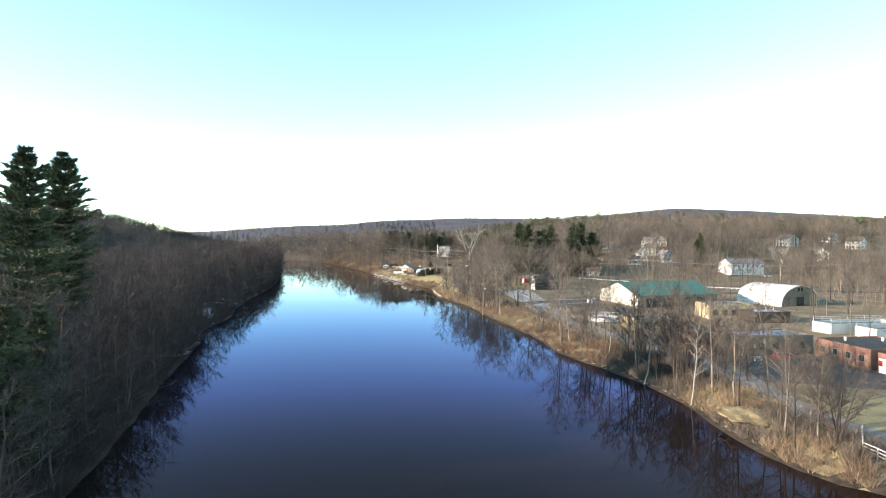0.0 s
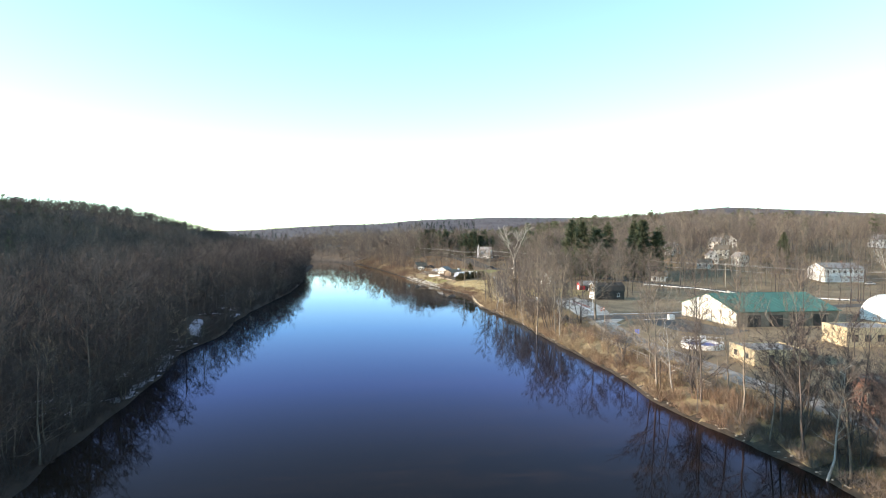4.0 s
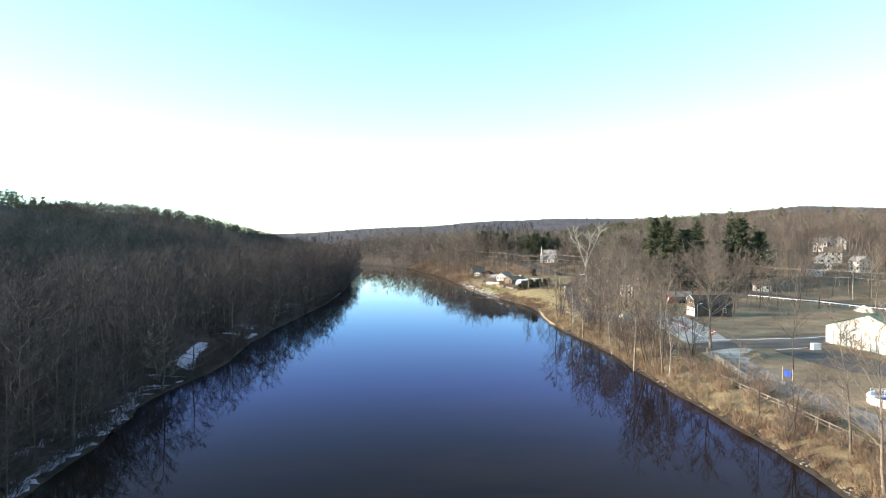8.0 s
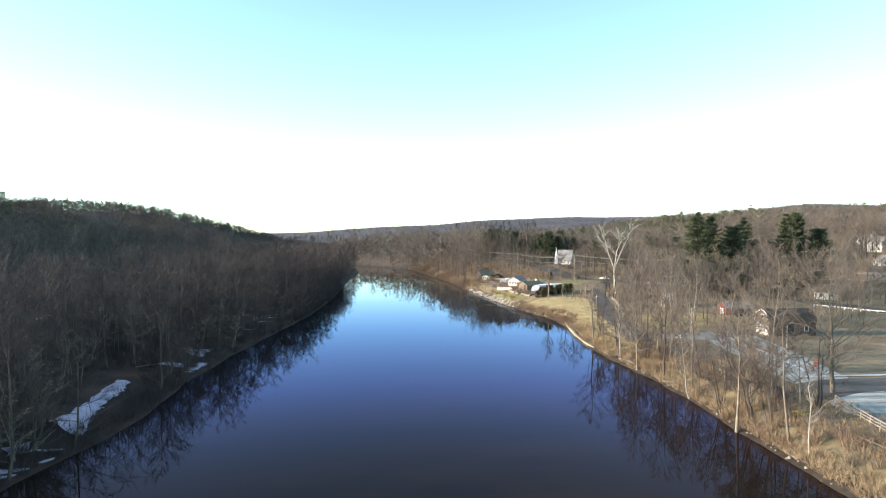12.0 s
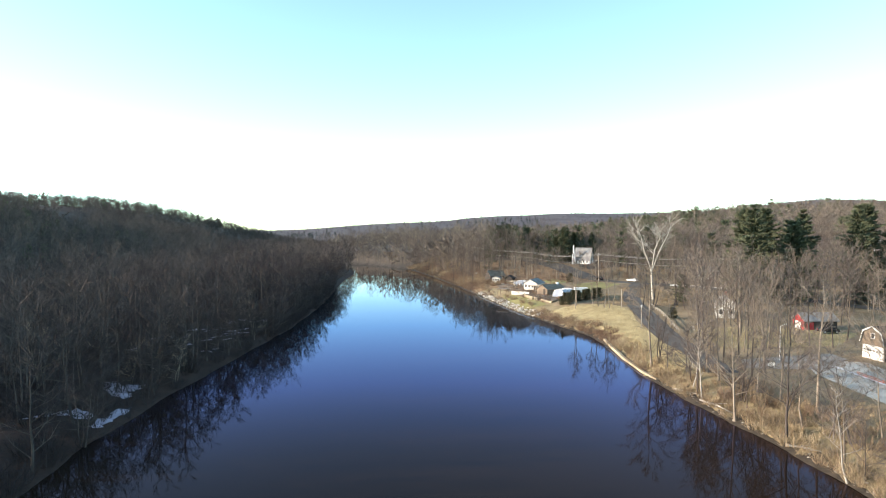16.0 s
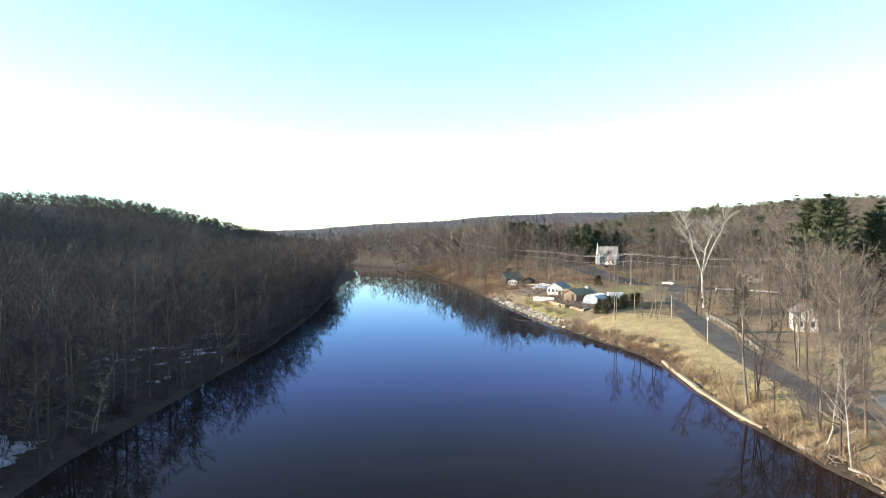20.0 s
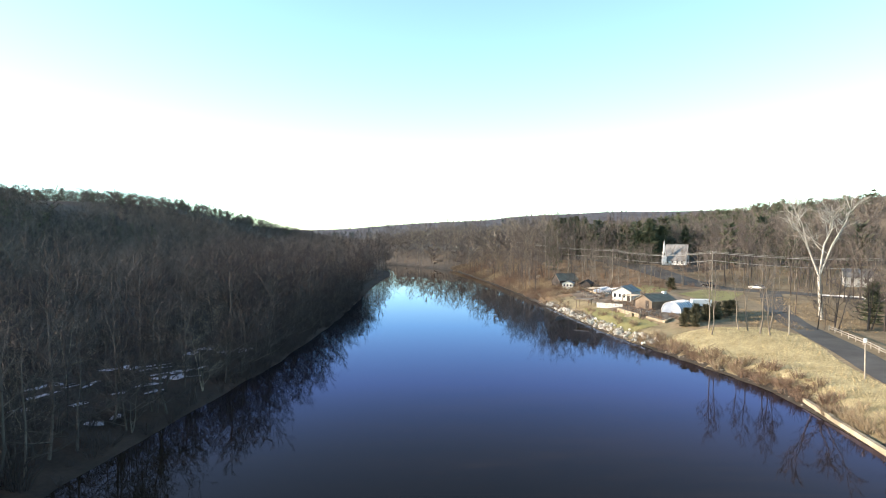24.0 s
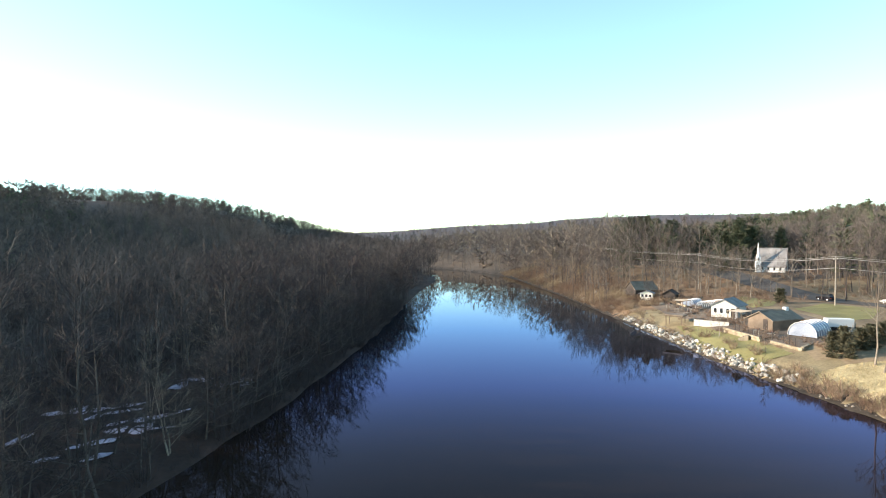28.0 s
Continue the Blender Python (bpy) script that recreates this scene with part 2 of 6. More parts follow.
def box(bm, x0, x1, y0, y1, z0, z1, bevel=0.0):
    g = bmesh.ops.create_cube(bm, size=1)["verts"]
    bmesh.ops.transform(bm, verts=g, matrix=Matrix.LocRotScale(((x0 + x1) / 2, (y0 + y1) / 2, (z0 + z1) / 2), None, (x1 - x0, y1 - y0, z1 - z0)))
    if bevel:
        e = list({e for w in g for e in w.link_edges})
        bmesh.ops.bevel(bm, geom=e, offset=bevel, segments=1, affect="EDGES")
    return bm


def boxes(*rows, bevel=0.0):
    bm = bmesh.new()
    for r in rows:
        box(bm, *r, bevel=bevel)
    return bm


def prism(outline, y0, y1):
    """A solid of an outline in x and z, drawn out along y."""
    bm = bmesh.new()
    a = [bm.verts.new((x, y0, z)) for x, z in outline]
    b = [bm.verts.new((x, y1, z)) for x, z in outline]
    bm.faces.new(a)
    bm.faces.new(b[::-1])
    for i in range(len(a)):
        j = (i + 1) % len(a)
        bm.faces.new((a[i], b[i], b[j], a[j]))
    bmesh.ops.recalc_face_normals(bm, faces=bm.faces[:])
    return bm


def rod(bm, p0, p1, r0, r1=None, n=6):
    """A tapered rod between two points."""
    p0, p1 = Vector(p0), Vector(p1)
    d = p1 - p0
    g = bmesh.ops.create_cone(bm, cap_ends=True, segments=n, radius1=r0, radius2=r0 if r1 is None else r1, depth=d.length)["verts"]
    bmesh.ops.transform(bm, verts=g, matrix=Matrix.Translation((p0 + p1) / 2) @ d.to_track_quat("Z", "Y").to_matrix().to_4x4())
    return bm


def pipe(pts, r, material, n=5):
    """A bent pipe or wire of one piece along points, as a mesh."""
    q = np.array([tuple(w) for w in pts], float)
    d = np.gradient(q, axis=0)
    d /= np.linalg.norm(d, axis=1)[:, None]
    ref = np.array((0.0, 1.0, 0.0)) if abs(d[:, 1]).max() < 0.5 else np.array((0.0, 0.0, 1.0))
    a = np.cross(d, ref)
    a /= np.linalg.norm(a, axis=1)[:, None]
    b = np.cross(d, a)
    v = np.concatenate([q + r * (math.cos(t) * a + math.sin(t) * b) for t in np.arange(n) * 2 * math.pi / n])
    m, f = len(q), []
    for s in range(n):
        for k in range(m - 1):
            p0, p1, t = s * m + k, s * m + k + 1, (s + 1) % n * m
            f += [(p0, p1, t + k + 1), (p0, t + k + 1, t + k)]
    return tri_mesh("pipe", v, f, [material], smooth=True)


# ---- the lie of the land ----
LEFT = [(10, -400), (0, -120), (-8, 0), (-14, 45), (-18.5, 73), (-22, 90), (-26, 110), (-30, 135), (-34, 157), (-39, 170), (-37.5, 196), (-43, 220),
        (-46, 247), (-48, 277), (-49, 306), (-54, 346), (-60, 385), (-67, 420), (-80, 490), (-88, 552), (-103, 598), (-145, 630), (-205, 652), (-225, 660)]
RIGHT = [(140, -400), (125, -60), (100, 36), (80, 46), (69, 53), (65.5, 60), (65, 74), (66, 86), (65, 99), (61, 115), (56, 131), (55.5, 150), (52, 173), (48, 195), (44.5, 226), (38.5, 249),
         (35, 268), (33, 300), (31.5, 312), (24, 331), (16, 352), (11.5, 364), (-1, 410), (-15, 460), (-29, 505), (-56, 588), (-76, 618), (-110, 655), (-180, 690), (-228, 698)]


def smooth_line(rows, n=3):
    q = np.array(rows, float)
    for _ in range(n):
        a = np.empty((2 * len(q) - 2, 2))
        a[0::2], a[1::2] = 0.75 * q[:-1] + 0.25 * q[1:], 0.25 * q[:-1] + 0.75 * q[1:]
        q = np.vstack([q[:1], a, q[-1:]])
    return q


def to_line(q, x, y):
    """The distance from points to a line of points."""
    best = np.full(np.shape(x), 1e9)
    for (ax, ay), (bx, by) in zip(q[:-1], q[1:]):
        dx, dy = bx - ax, by - ay
        t = np.clip(((x - ax) * dx + (y - ay) * dy) / (dx * dx + dy * dy + 1e-9), 0, 1)
        best = np.minimum(best, np.hypot(x - ax - t * dx, y - ay - t * dy))
    return best


def inside(q, x, y):
    hit = np.zeros(np.shape(x), bool)
    for (ax, ay), (bx, by) in zip(q, np.roll(q, -1, 0)):
        c = (ay > y) != (by > y)
        hit ^= c & (x < (bx - ax) * (y - ay) / (by - ay + 1e-12) + ax)
    return hit


SHORE_L, SHORE_R = smooth_line(LEFT, 1), smooth_line(RIGHT, 1)
RIVER = np.vstack([SHORE_L, SHORE_R[::-1]])


def ss(a, b, v):
    t = np.clip((v - a) / (b - a), 0, 1)
    return t * t * (3 - 2 * t)


def wave(x, y, s, ph=0.0):
    return np.sin(x / s + ph + 1.3 * np.sin(y / (1.7 * s) + ph)) * np.cos(y / s - 0.7 * ph + 1.1 * np.sin(x / (1.3 * s)))


def land(x, y):
    """The height of the ground, and which bank it lies on (0 river, 1 left, 2 right)."""
    x, y = np.asarray(x, float), np.asarray(y, float)
    dl, dr = to_line(SHORE_L, x, y), to_line(SHORE_R, x, y)
    wet, d = inside(RIVER, x, y), np.minimum(dl, dr)
    left = (dl < dr) | (x < -185)
    mixed = ss(-250, -120, x) * ss(640, 760, y)
    zl = 0.12 + 1.0 * ss(0, 9, d) + 0.9 * ss(12, 60, d) + 0.08 * wave(x, y, 5.0)
    # The extra 8 m of crest at low y is unseen, added to shade the bank.
    zl += (47 + 8 * (1 - ss(330, 480, y))) * ss(60, 270, np.interp(y, SHORE_L[:, 1], np.maximum(SHORE_L[:, 0], -112)) - x) * (1 - ss(720, 1150, y)) + 3 * ss(60, 200, d) * wave(x, y, 60.0, 1.0)
    zr = 0.15 + 1.9 * ss(0, 5.5, d) + 0.3 * ss(5, 20, d) + 0.12 * wave(x, y, 6.0, 2.0) * ss(0, 3, d)
    zr += 1.7 * ss(280, 345, y) * ss(3, 16, d) + 1.6 * ss(350, 410, y) * ss(18, 34, d)
    zr += 5 * ss(428, 475, y + 0.25 * (x - 48)) * ss(30, 60, d) + 14 * ss(480, 960, y + 0.12 * x) * ss(40, 330, d) * (0.3 + 0.7 * ss(80, 330, x))
    zr += 6 * ss(440, 520, y) * ss(8, 26, d) * (1 - ss(30, 60, d))
    zr += 6 * ss(530, 640, y) * ss(60, 150, x) * (1 - ss(300, 420, x))
    zr += 7 * ss(140, 330, x) * ss(330, 520, y) + 7 * ss(120, 200, x) * ss(325, 400, y)
    far = np.hypot(x, y)
    ang = np.degrees(np.arctan2(x, y))
    top = np.interp(ang, [-40, -20, -10, 0, 8, 15, 24, 32, 42, 60], [40, 30, 62, 82, 86, 96, 128, 112, 84, 60])
    ridge = top * np.exp(-((far - 2700) / 620) ** 2) + 7 * ss(900, 1600, far) * wave(x, y, 210.0)
    z = np.where(y > 640, zl + (zr - zl) * np.where(x < -120, mixed, np.where(left, 0, 1)), np.where(left, zl, zr)) * (1 - 0.7 * ss(1000, 1700, far)) + ridge * ss(900, 1500, far)
    z = np.where(wet, -1.8 * ss(0, 7, d), z)
    return z, np.where(wet, 0, np.where(left, 1, 2))


def gz(x, y):
    return float(land(np.array([x]), np.array([y]))[0][0])


def steps(parts):
    out = []
    for a, b, s in parts:
        out += list(np.arange(a, b, s))
    return np.array(out + [parts[-1][1]])


gx = steps([(-4500, -1500, 250), (-1500, -500, 60), (-500, -140, 12), (-140, 160, 3), (160, 400, 10), (400, 1500, 50), (1500, 4500, 250)])
gy = steps([(-1500, -100, 100), (-100, 20, 12), (20, 530, 3), (530, 700, 6), (700, 1500, 25), (1500, 4700, 120)])
GX, GY = np.meshgrid(gx, gy)
GZ, GS = land(GX, GY)
nx, ny = len(gx), len(gy)
i = (np.arange(ny - 1)[:, None] * nx + np.arange(nx - 1)[None]).ravel()
F = np.vstack([np.c_[i, i + 1, i + nx + 1], np.c_[i, i + nx + 1, i + nx]])
cx, cy = np.stack([GX.ravel(), GY.ravel()])[:, F].mean(2)
side = GS.ravel()[F].max(1)
dshore = to_line(SHORE_R, cx, cy)
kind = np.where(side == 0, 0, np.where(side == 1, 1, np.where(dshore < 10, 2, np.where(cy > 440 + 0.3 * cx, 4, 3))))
kind = np.where((np.hypot(cx, cy) > 800) | (side == 2) & (cy > 424) & (dshore < 30), 4, kind)
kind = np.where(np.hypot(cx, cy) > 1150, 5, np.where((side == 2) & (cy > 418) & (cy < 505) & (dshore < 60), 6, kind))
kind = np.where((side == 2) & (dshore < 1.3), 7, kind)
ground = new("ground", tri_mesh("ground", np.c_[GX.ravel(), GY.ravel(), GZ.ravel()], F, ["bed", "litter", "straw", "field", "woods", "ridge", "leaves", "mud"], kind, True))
tagged(ground, "winter ground of dry grass, leaf litter and wooded hills", "ground", kind="structure")
wv = np.array([(-500, -500, 0), (260, -500, 0), (260, 800, 0), (-500, 800, 0)], float)
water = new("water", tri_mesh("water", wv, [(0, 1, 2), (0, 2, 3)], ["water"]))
tagged(water, "calm dark blue river reflecting sky and bare trees", "river", kind="structure")


def drape(name, outline, material, lift=0.05, step=3.0, label="", category="", kind="structure"):
    """A sheet of ground cover within an outline, laid on the land, with a thin edge."""
    q = np.array(outline, float)
    x0, y0, x1, y1 = *q.min(0), *q.max(0)
    edge = []
    for a, b in zip(q, np.roll(q, -1, 0)):
        n = max(1, int(np.hypot(*(b - a)) / step))
        edge += [a + (b - a) * t / n for t in range(n)]
    xs, ys = np.meshgrid(np.arange(x0 + step / 2, x1, step), np.arange(y0 + step / 2, y1, step))
    ok = inside(q, xs, ys) & (to_line(np.vstack([q, q[:1]]), xs, ys) > step * 0.4)
    pts = edge + list(np.c_[xs[ok], ys[ok]])
    from mathutils.geometry import delaunay_2d_cdt
    n = len(edge)
    vs, _, fs, *_ = delaunay_2d_cdt([Vector(w) for w in pts], [(i, (i + 1) % n) for i in range(n)], [], 1, 1e-4)
    z = land([w.x for w in vs], [w.y for w in vs])[0] + lift
    v = [(w.x, w.y, h) for w, h in zip(vs, z)]
    f = []
    for t in fs:
        a, b, c = (vs[k] for k in t)
        f.append(t if (b - a).cross(c - a) > 0 else t[::-1])
    return tagged(new(name, tri_mesh(name, v, f, [material], smooth=True)), label, category, kind=kind)


def ribbon(line, width, n=2):
    """The outline of a strip of even width along a line."""
    q = smooth_line(line, n)
    d = np.gradient(q, axis=0)
    d /= np.hypot(*d.T)[:, None]
    o = np.c_[-d[:, 1], d[:, 0]] * width / 2
    return np.vstack([q + o, (q - o)[::-1]])


def shore_strip(y0, y1, inner, outer):
    """The wet dark foot of the right bank, with an uneven upper edge."""
    ys = np.arange(y0, y1, 0.8)
    q = np.c_[np.interp(ys, SHORE_R[:, 1], SHORE_R[:, 0]), ys]
    up = inner + (outer - inner) * (0.5 + 0.5 * wave(q[:, 0], ys, 2.1)) * (0.6 + 0.4 * wave(q[:, 0], ys, 0.7, 1.0))
    rows = [np.c_[q[:, 0] + o, ys] for o in (-0.5 + 0 * up, 0.2 * up, 0.6 * up, up)]
    v = np.vstack([np.c_[r, np.maximum(land(r[:, 0], r[:, 1])[0], -0.1) + 0.07 - 0.12 * (k == 3)] for k, r in enumerate(rows)])
    n, f = len(ys), []
    for k in range(3):
        for i in range(n - 1):
            a, b = k * n + i, (k + 1) * n + i
            f += [(a, b, b + 1), (a, b + 1, a + 1)]
    return tagged(new("shore_mud", tri_mesh("shore_mud", v, f, ["mud"], smooth=True)), "dark wet mud along the foot of the bank", "shore", kind="structure")


shore_strip(56, 348, 0.35, 1.3)
shore_strip(404, 600, 0.7, 2.6)


# ---- trees ----
def tube(out, pts, radii, sides, m):
    """A tapered tube of a few rings, closed to a point where its last radius is nought."""
    pts = np.asarray(pts, float)
    n = len(pts)
    d = pts[-1] - pts[0]
    d /= np.linalg.norm(d) + 1e-9
    a = np.cross(d, (0.31, 0.95, 0.05) if abs(d[2]) > 0.5 else (0, 0, 1))
    a /= np.linalg.norm(a) + 1e-9
    b = np.cross(d, a)
    ang = np.arange(sides) * 2 * np.pi / sides
    ring = np.cos(ang)[:, None] * a + np.sin(ang)[:, None] * b
    base = out["n"]
    point = radii[-1] == 0
    for k in range(n - 1 if point else n):
        out["v"].append(pts[k] + ring * radii[k])
    rings = n - 1 if point else n
    f = []
    for k in range(rings - 1):
        for s in range(sides):
            t = (s + 1) % sides
            p, q, r, w = base + k * sides + s, base + k * sides + t, base + (k + 1) * sides + t, base + (k + 1) * sides + s
            f += [(p, q, r), (p, r, w)]
    out["n"] += rings * sides
    if point:
        out["v"].append(pts[-1:])
        last = base + (rings - 1) * sides
        f += [(last + s, last + (s + 1) % sides, out["n"]) for s in range(sides)]
        out["n"] += 1
    out["f"] += f
    out["m"] += [m] * len(f)


def blade(out, rng, p, q, w, m):
    """A thin twig: one slender triangle from its foot to its tip."""
    d = np.cross(q - p, rng.normal(0, 1, 3))
    d *= w / (np.linalg.norm(d) + 1e-9)
    n = out["n"]
    out["v"].append(np.array([p - d, p + d, q]))
    out["f"].append((n, n + 1, n + 2))
    out["m"].append(m)
    out["n"] += 3


def bare_tree(rng, h, spread, n1, n2, n3, low=0.3, girth=0.016, rise=0.75, fine=0.03, stems=1):
    """A leafless tree: trunk, rising limbs, branches and twigs, as arrays of trunk and of crown."""
    T, C = ({"v": [], "f": [], "m": [], "n": 0} for _ in range(2))
    for s in range(stems):
        lean = rng.normal(0, 0.05 + 0.08 * (stems > 1), 2)
        off = rng.normal(0, 0.35 * (stems > 1), 2)
        hh = h * (1 - 0.18 * s * rng.random())
        t = np.linspace(0, 1, 6)
        wob = np.cumsum(rng.normal(0, 0.012 * hh, (len(t), 2)), 0)
        wob[0] = 0
        path = np.c_[off + lean * hh * t[:, None] + wob, hh * t]
        r = hh * girth * (1 - t) ** 0.8
        r[0] *= 1.25
        tube(T, path, r, 7, 0)
        for i in range(n1 // stems):
            f = low + (0.97 - low) * (i + rng.random()) / (n1 / stems)
            at = np.array([np.interp(f, t, path[:, c]) for c in range(3)])
            az, el = rng.random() * 6.283, np.arctan(rise * (0.6 + 0.9 * rng.random()) * (0.6 + f))
            ln = spread * hh * (0.36 * (1 - f) + 0.10) * (0.7 + 0.6 * rng.random()) / max(0.5, np.cos(el)) * 1.1
            dr = np.array([np.cos(az) * np.cos(el), np.sin(az) * np.cos(el), np.sin(el)])
            mid = at + dr * ln * 0.5 + rng.normal(0, 0.05, 3) * ln
            end = at + dr * ln + np.array([0, 0, 0.16 * ln]) + rng.normal(0, 0.07, 3) * ln
            rad = max(hh * girth * (1 - f) ** 0.8 * 0.5, fine * 1.4)
            tube(C, [at, mid, end], [rad, rad * 0.6, 0], 4, 0)
            for j in range(n2):
                g = 0.25 + 0.75 * (j + rng.random()) / n2
                p = at + (mid - at) * g * 2 if g < 0.5 else mid + (end - mid) * (g - 0.5) * 2
                d2 = dr + rng.normal(0, 0.55, 3)
                d2[2] = abs(d2[2]) * 0.8 + 0.15
                d2 /= np.linalg.norm(d2)
                l2 = ln * (0.5 - 0.25 * g) * (0.7 + 0.6 * rng.random())
                q = p + d2 * l2
                tube(C, [p, q], [max(rad * 0.4, fine), 0], 3, 0 if n3 else 1)
                for k in range(n3):
                    u = 0.25 + 0.75 * (k + rng.random()) / n3
                    d3 = d2 + rng.normal(0, 0.6, 3)
                    d3[2] += 0.2
                    d3 /= np.linalg.norm(d3)
                    w = p + d2 * l2 * u
                    blade(C, rng, w, w + d3 * l2 * (0.45 + 0.45 * rng.random()), fine * 0.8, 1)
    return [(np.vstack(o["v"]), np.array(o["f"]), np.array(o["m"])) for o in (T, C)]


def slivers(p, q, w, rng):
    """Slender triangles from feet p to tips q, of half-width w, as corner points."""
    d = np.cross(q - p, rng.normal(0, 1, p.shape))
    d *= (w / (np.linalg.norm(d, axis=1) + 1e-9))[:, None]
    return np.stack([p - d, p + d, q], 1).reshape(-1, 3)


def fine_tree(rng, h, spread, counts, low=0.25, girth=0.008, fine=0.03, rise=0.9, lean=0.04):
    """A leafless tree with a rounded, hazy crown: limbs, branches and ever finer twigs as slivers."""
    T = {"v": [], "f": [], "m": [], "n": 0}
    t = np.linspace(0, 1, 4)
    wob = np.cumsum(rng.normal(0, lean * h * 0.35, (4, 2)), 0)
    wob[0] = 0
    path = np.c_[wob, 0.93 * h * t]
    tube(T, path, h * girth * (1 - t) ** 0.8, 4, 0)
    n = counts[0]
    f = low + (0.97 - low) * (np.arange(n) + rng.random(n)) / n
    p = np.stack([np.interp(f, t, path[:, c]) for c in range(3)], 1)
    az, el = np.arange(n) * 2.4 + rng.normal(0, 0.5, n), np.arctan(rise * (0.35 + f) * rng.uniform(0.6, 1.4, n))
    d = np.stack([np.cos(az) * np.cos(el), np.sin(az) * np.cos(el), np.sin(el)], 1)
    L = spread * h * (0.1 + 0.25 * np.sin(np.pi * (0.22 + 0.7 * (f - low) / (1 - low)))) * rng.uniform(0.75, 1.25, n)
    V, I, w = [slivers(p, p + d * L[:, None], np.full(n, fine * 1.7), rng)], [np.zeros(n, int)], fine * 1.15
    for c in counts[1:]:
        u = (0.22 + 0.78 * (np.tile(np.arange(c), len(p)) + rng.random(c * len(p))) / c)
        p, d, L = np.repeat(p, c, 0), np.repeat(d, c, 0), np.repeat(L, c)
        p = p + d * (L * u)[:, None]
        d = d + rng.normal(0, 0.5, d.shape) + (0, 0, 0.17)
        d /= np.linalg.norm(d, axis=1)[:, None]
        L = L * (0.58 - 0.2 * u) * rng.uniform(0.65, 1.35, len(u))
        V.append(slivers(p, p + d * L[:, None], np.full(len(p), w), rng))
        I.append(np.ones(len(p), int))
        w *= 0.78
    V = np.vstack(V)
    return [(np.vstack(T["v"]), np.array(T["f"]), np.array(T["m"])), (V, np.arange(len(V)).reshape(-1, 3), np.concatenate(I))]


def conifer(rng, h, spread, whorls, arms, tufts, low=0.15, ragged=0.25, tuft=0.8, taper=0.75, sprays=5):
    """A pine or spruce: trunk, tiers of boughs, and flat plates of needle sprays along them."""
    T = {"v": [], "f": [], "m": [], "n": 0}
    t = np.linspace(0, 1, 5)
    tube(T, np.c_[np.cumsum(rng.normal(0, 0.004 * h, (5, 2)), 0), h * t], h * 0.014 * (1 - t) + 0.01, 6, 0)
    f = low + (0.99 - low) * ((np.arange(whorls) + 0.8 * rng.random(whorls)) / whorls) ** 0.92
    tier = rng.uniform(1 - 0.5 * ragged, 1 + 0.4 * ragged, whorls)
    f, tier = np.repeat(f, arms), np.repeat(tier, arms)
    n = len(f)
    az = np.tile(np.arange(arms) * 6.283 / arms, whorls) + np.repeat(rng.random(whorls) * 6.283, arms) + rng.normal(0, 0.25, n)
    round_off = np.minimum(1, 0.55 + 1.6 * (f - low))
    L = spread * h * (1.0 - f + 0.015) ** taper * tier * round_off * rng.uniform(1 - ragged, 1 + ragged, n)
    at = np.c_[np.zeros((n, 2)), h * f]
    d = np.c_[np.cos(az), np.sin(az), rng.uniform(0.02, 0.3, n) + 0.5 * (f - 0.4)]
    V, I = [slivers(at, at + d * L[:, None], np.full(n, 0.06), rng)], [np.zeros(n, int)]
    m = tufts * sprays
    u = 0.22 + 0.78 * np.repeat((np.tile(np.arange(tufts), n) + rng.random(n * tufts)) / tufts, sprays)
    at, d, L = np.repeat(at, m, 0), np.repeat(d, m, 0), np.repeat(L, m)
    side = np.c_[-d[:, 1], d[:, 0], 0 * u] * (rng.normal(0, 0.26, len(u)) * (1.15 - u) * L)[:, None]
    c = at + d * (L * u)[:, None] + side + np.c_[0 * u, 0 * u, rng.normal(0, 0.12, len(u)) * tuft]
    g = d + side / (np.abs(L) * 0.35 + 0.01)[:, None] + rng.normal(0, 0.4, d.shape) + (0, 0, 0.18)
    g /= np.linalg.norm(g, axis=1)[:, None]
    V.append(slivers(c - g * 0.2 * tuft, c + g * (tuft * rng.uniform(0.5, 1.2, len(u)))[:, None], tuft * rng.uniform(0.1, 0.22, len(u)), rng))
    I.append(np.ones(len(u), int))
    V = np.vstack(V)
    return [(np.vstack(T["v"]), np.array(T["f"]), np.array(T["m"])), (V, np.arange(len(V)).reshape(-1, 3), np.concatenate(I))]


def planted(rng, kinds, spots, sizes, tones=1):
    """Many trees in one set of arrays: one of the kinds at each spot, turned and scaled, in one of several barks."""
    V, F, I, n = [], [], [], 0
    for (x, y, z), s in zip(spots, sizes):
        a, k = rng.random() * 6.283, kinds[rng.integers(len(kinds))]
        c, d, tone = np.cos(a), np.sin(a), 2 * int(rng.integers(tones))
        for v, f, m in k:
            w = v * s
            V.append(np.c_[w[:, 0] * c - w[:, 1] * d + x, w[:, 0] * d + w[:, 1] * c + y, w[:, 2] * (0.85 + 0.3 * rng.random()) + z - 0.1])
            F.append(f + n)
            I.append(m + tone)
            n += len(v)
    return np.vstack(V), np.vstack(F), np.concatenate(I)


def scatter(rng, x0, x1, y0, y1, cell, keep):
    """Jittered spots on the land, where keep(x, y, side, distance to the river) holds."""
    xs, ys = np.meshgrid(np.arange(x0, x1, cell), np.arange(y0, y1, cell))
    xs = xs.ravel() + rng.uniform(-0.5, 0.5, xs.size) * cell
    ys = ys.ravel() + rng.uniform(-0.5, 0.5, ys.size) * cell
    z, s = land(xs, ys)
    d = np.minimum(to_line(SHORE_L, xs, ys), to_line(SHORE_R, xs, ys))
    ok = keep(xs, ys, s, d) & (s > 0)
    return np.c_[xs, ys, z][ok]


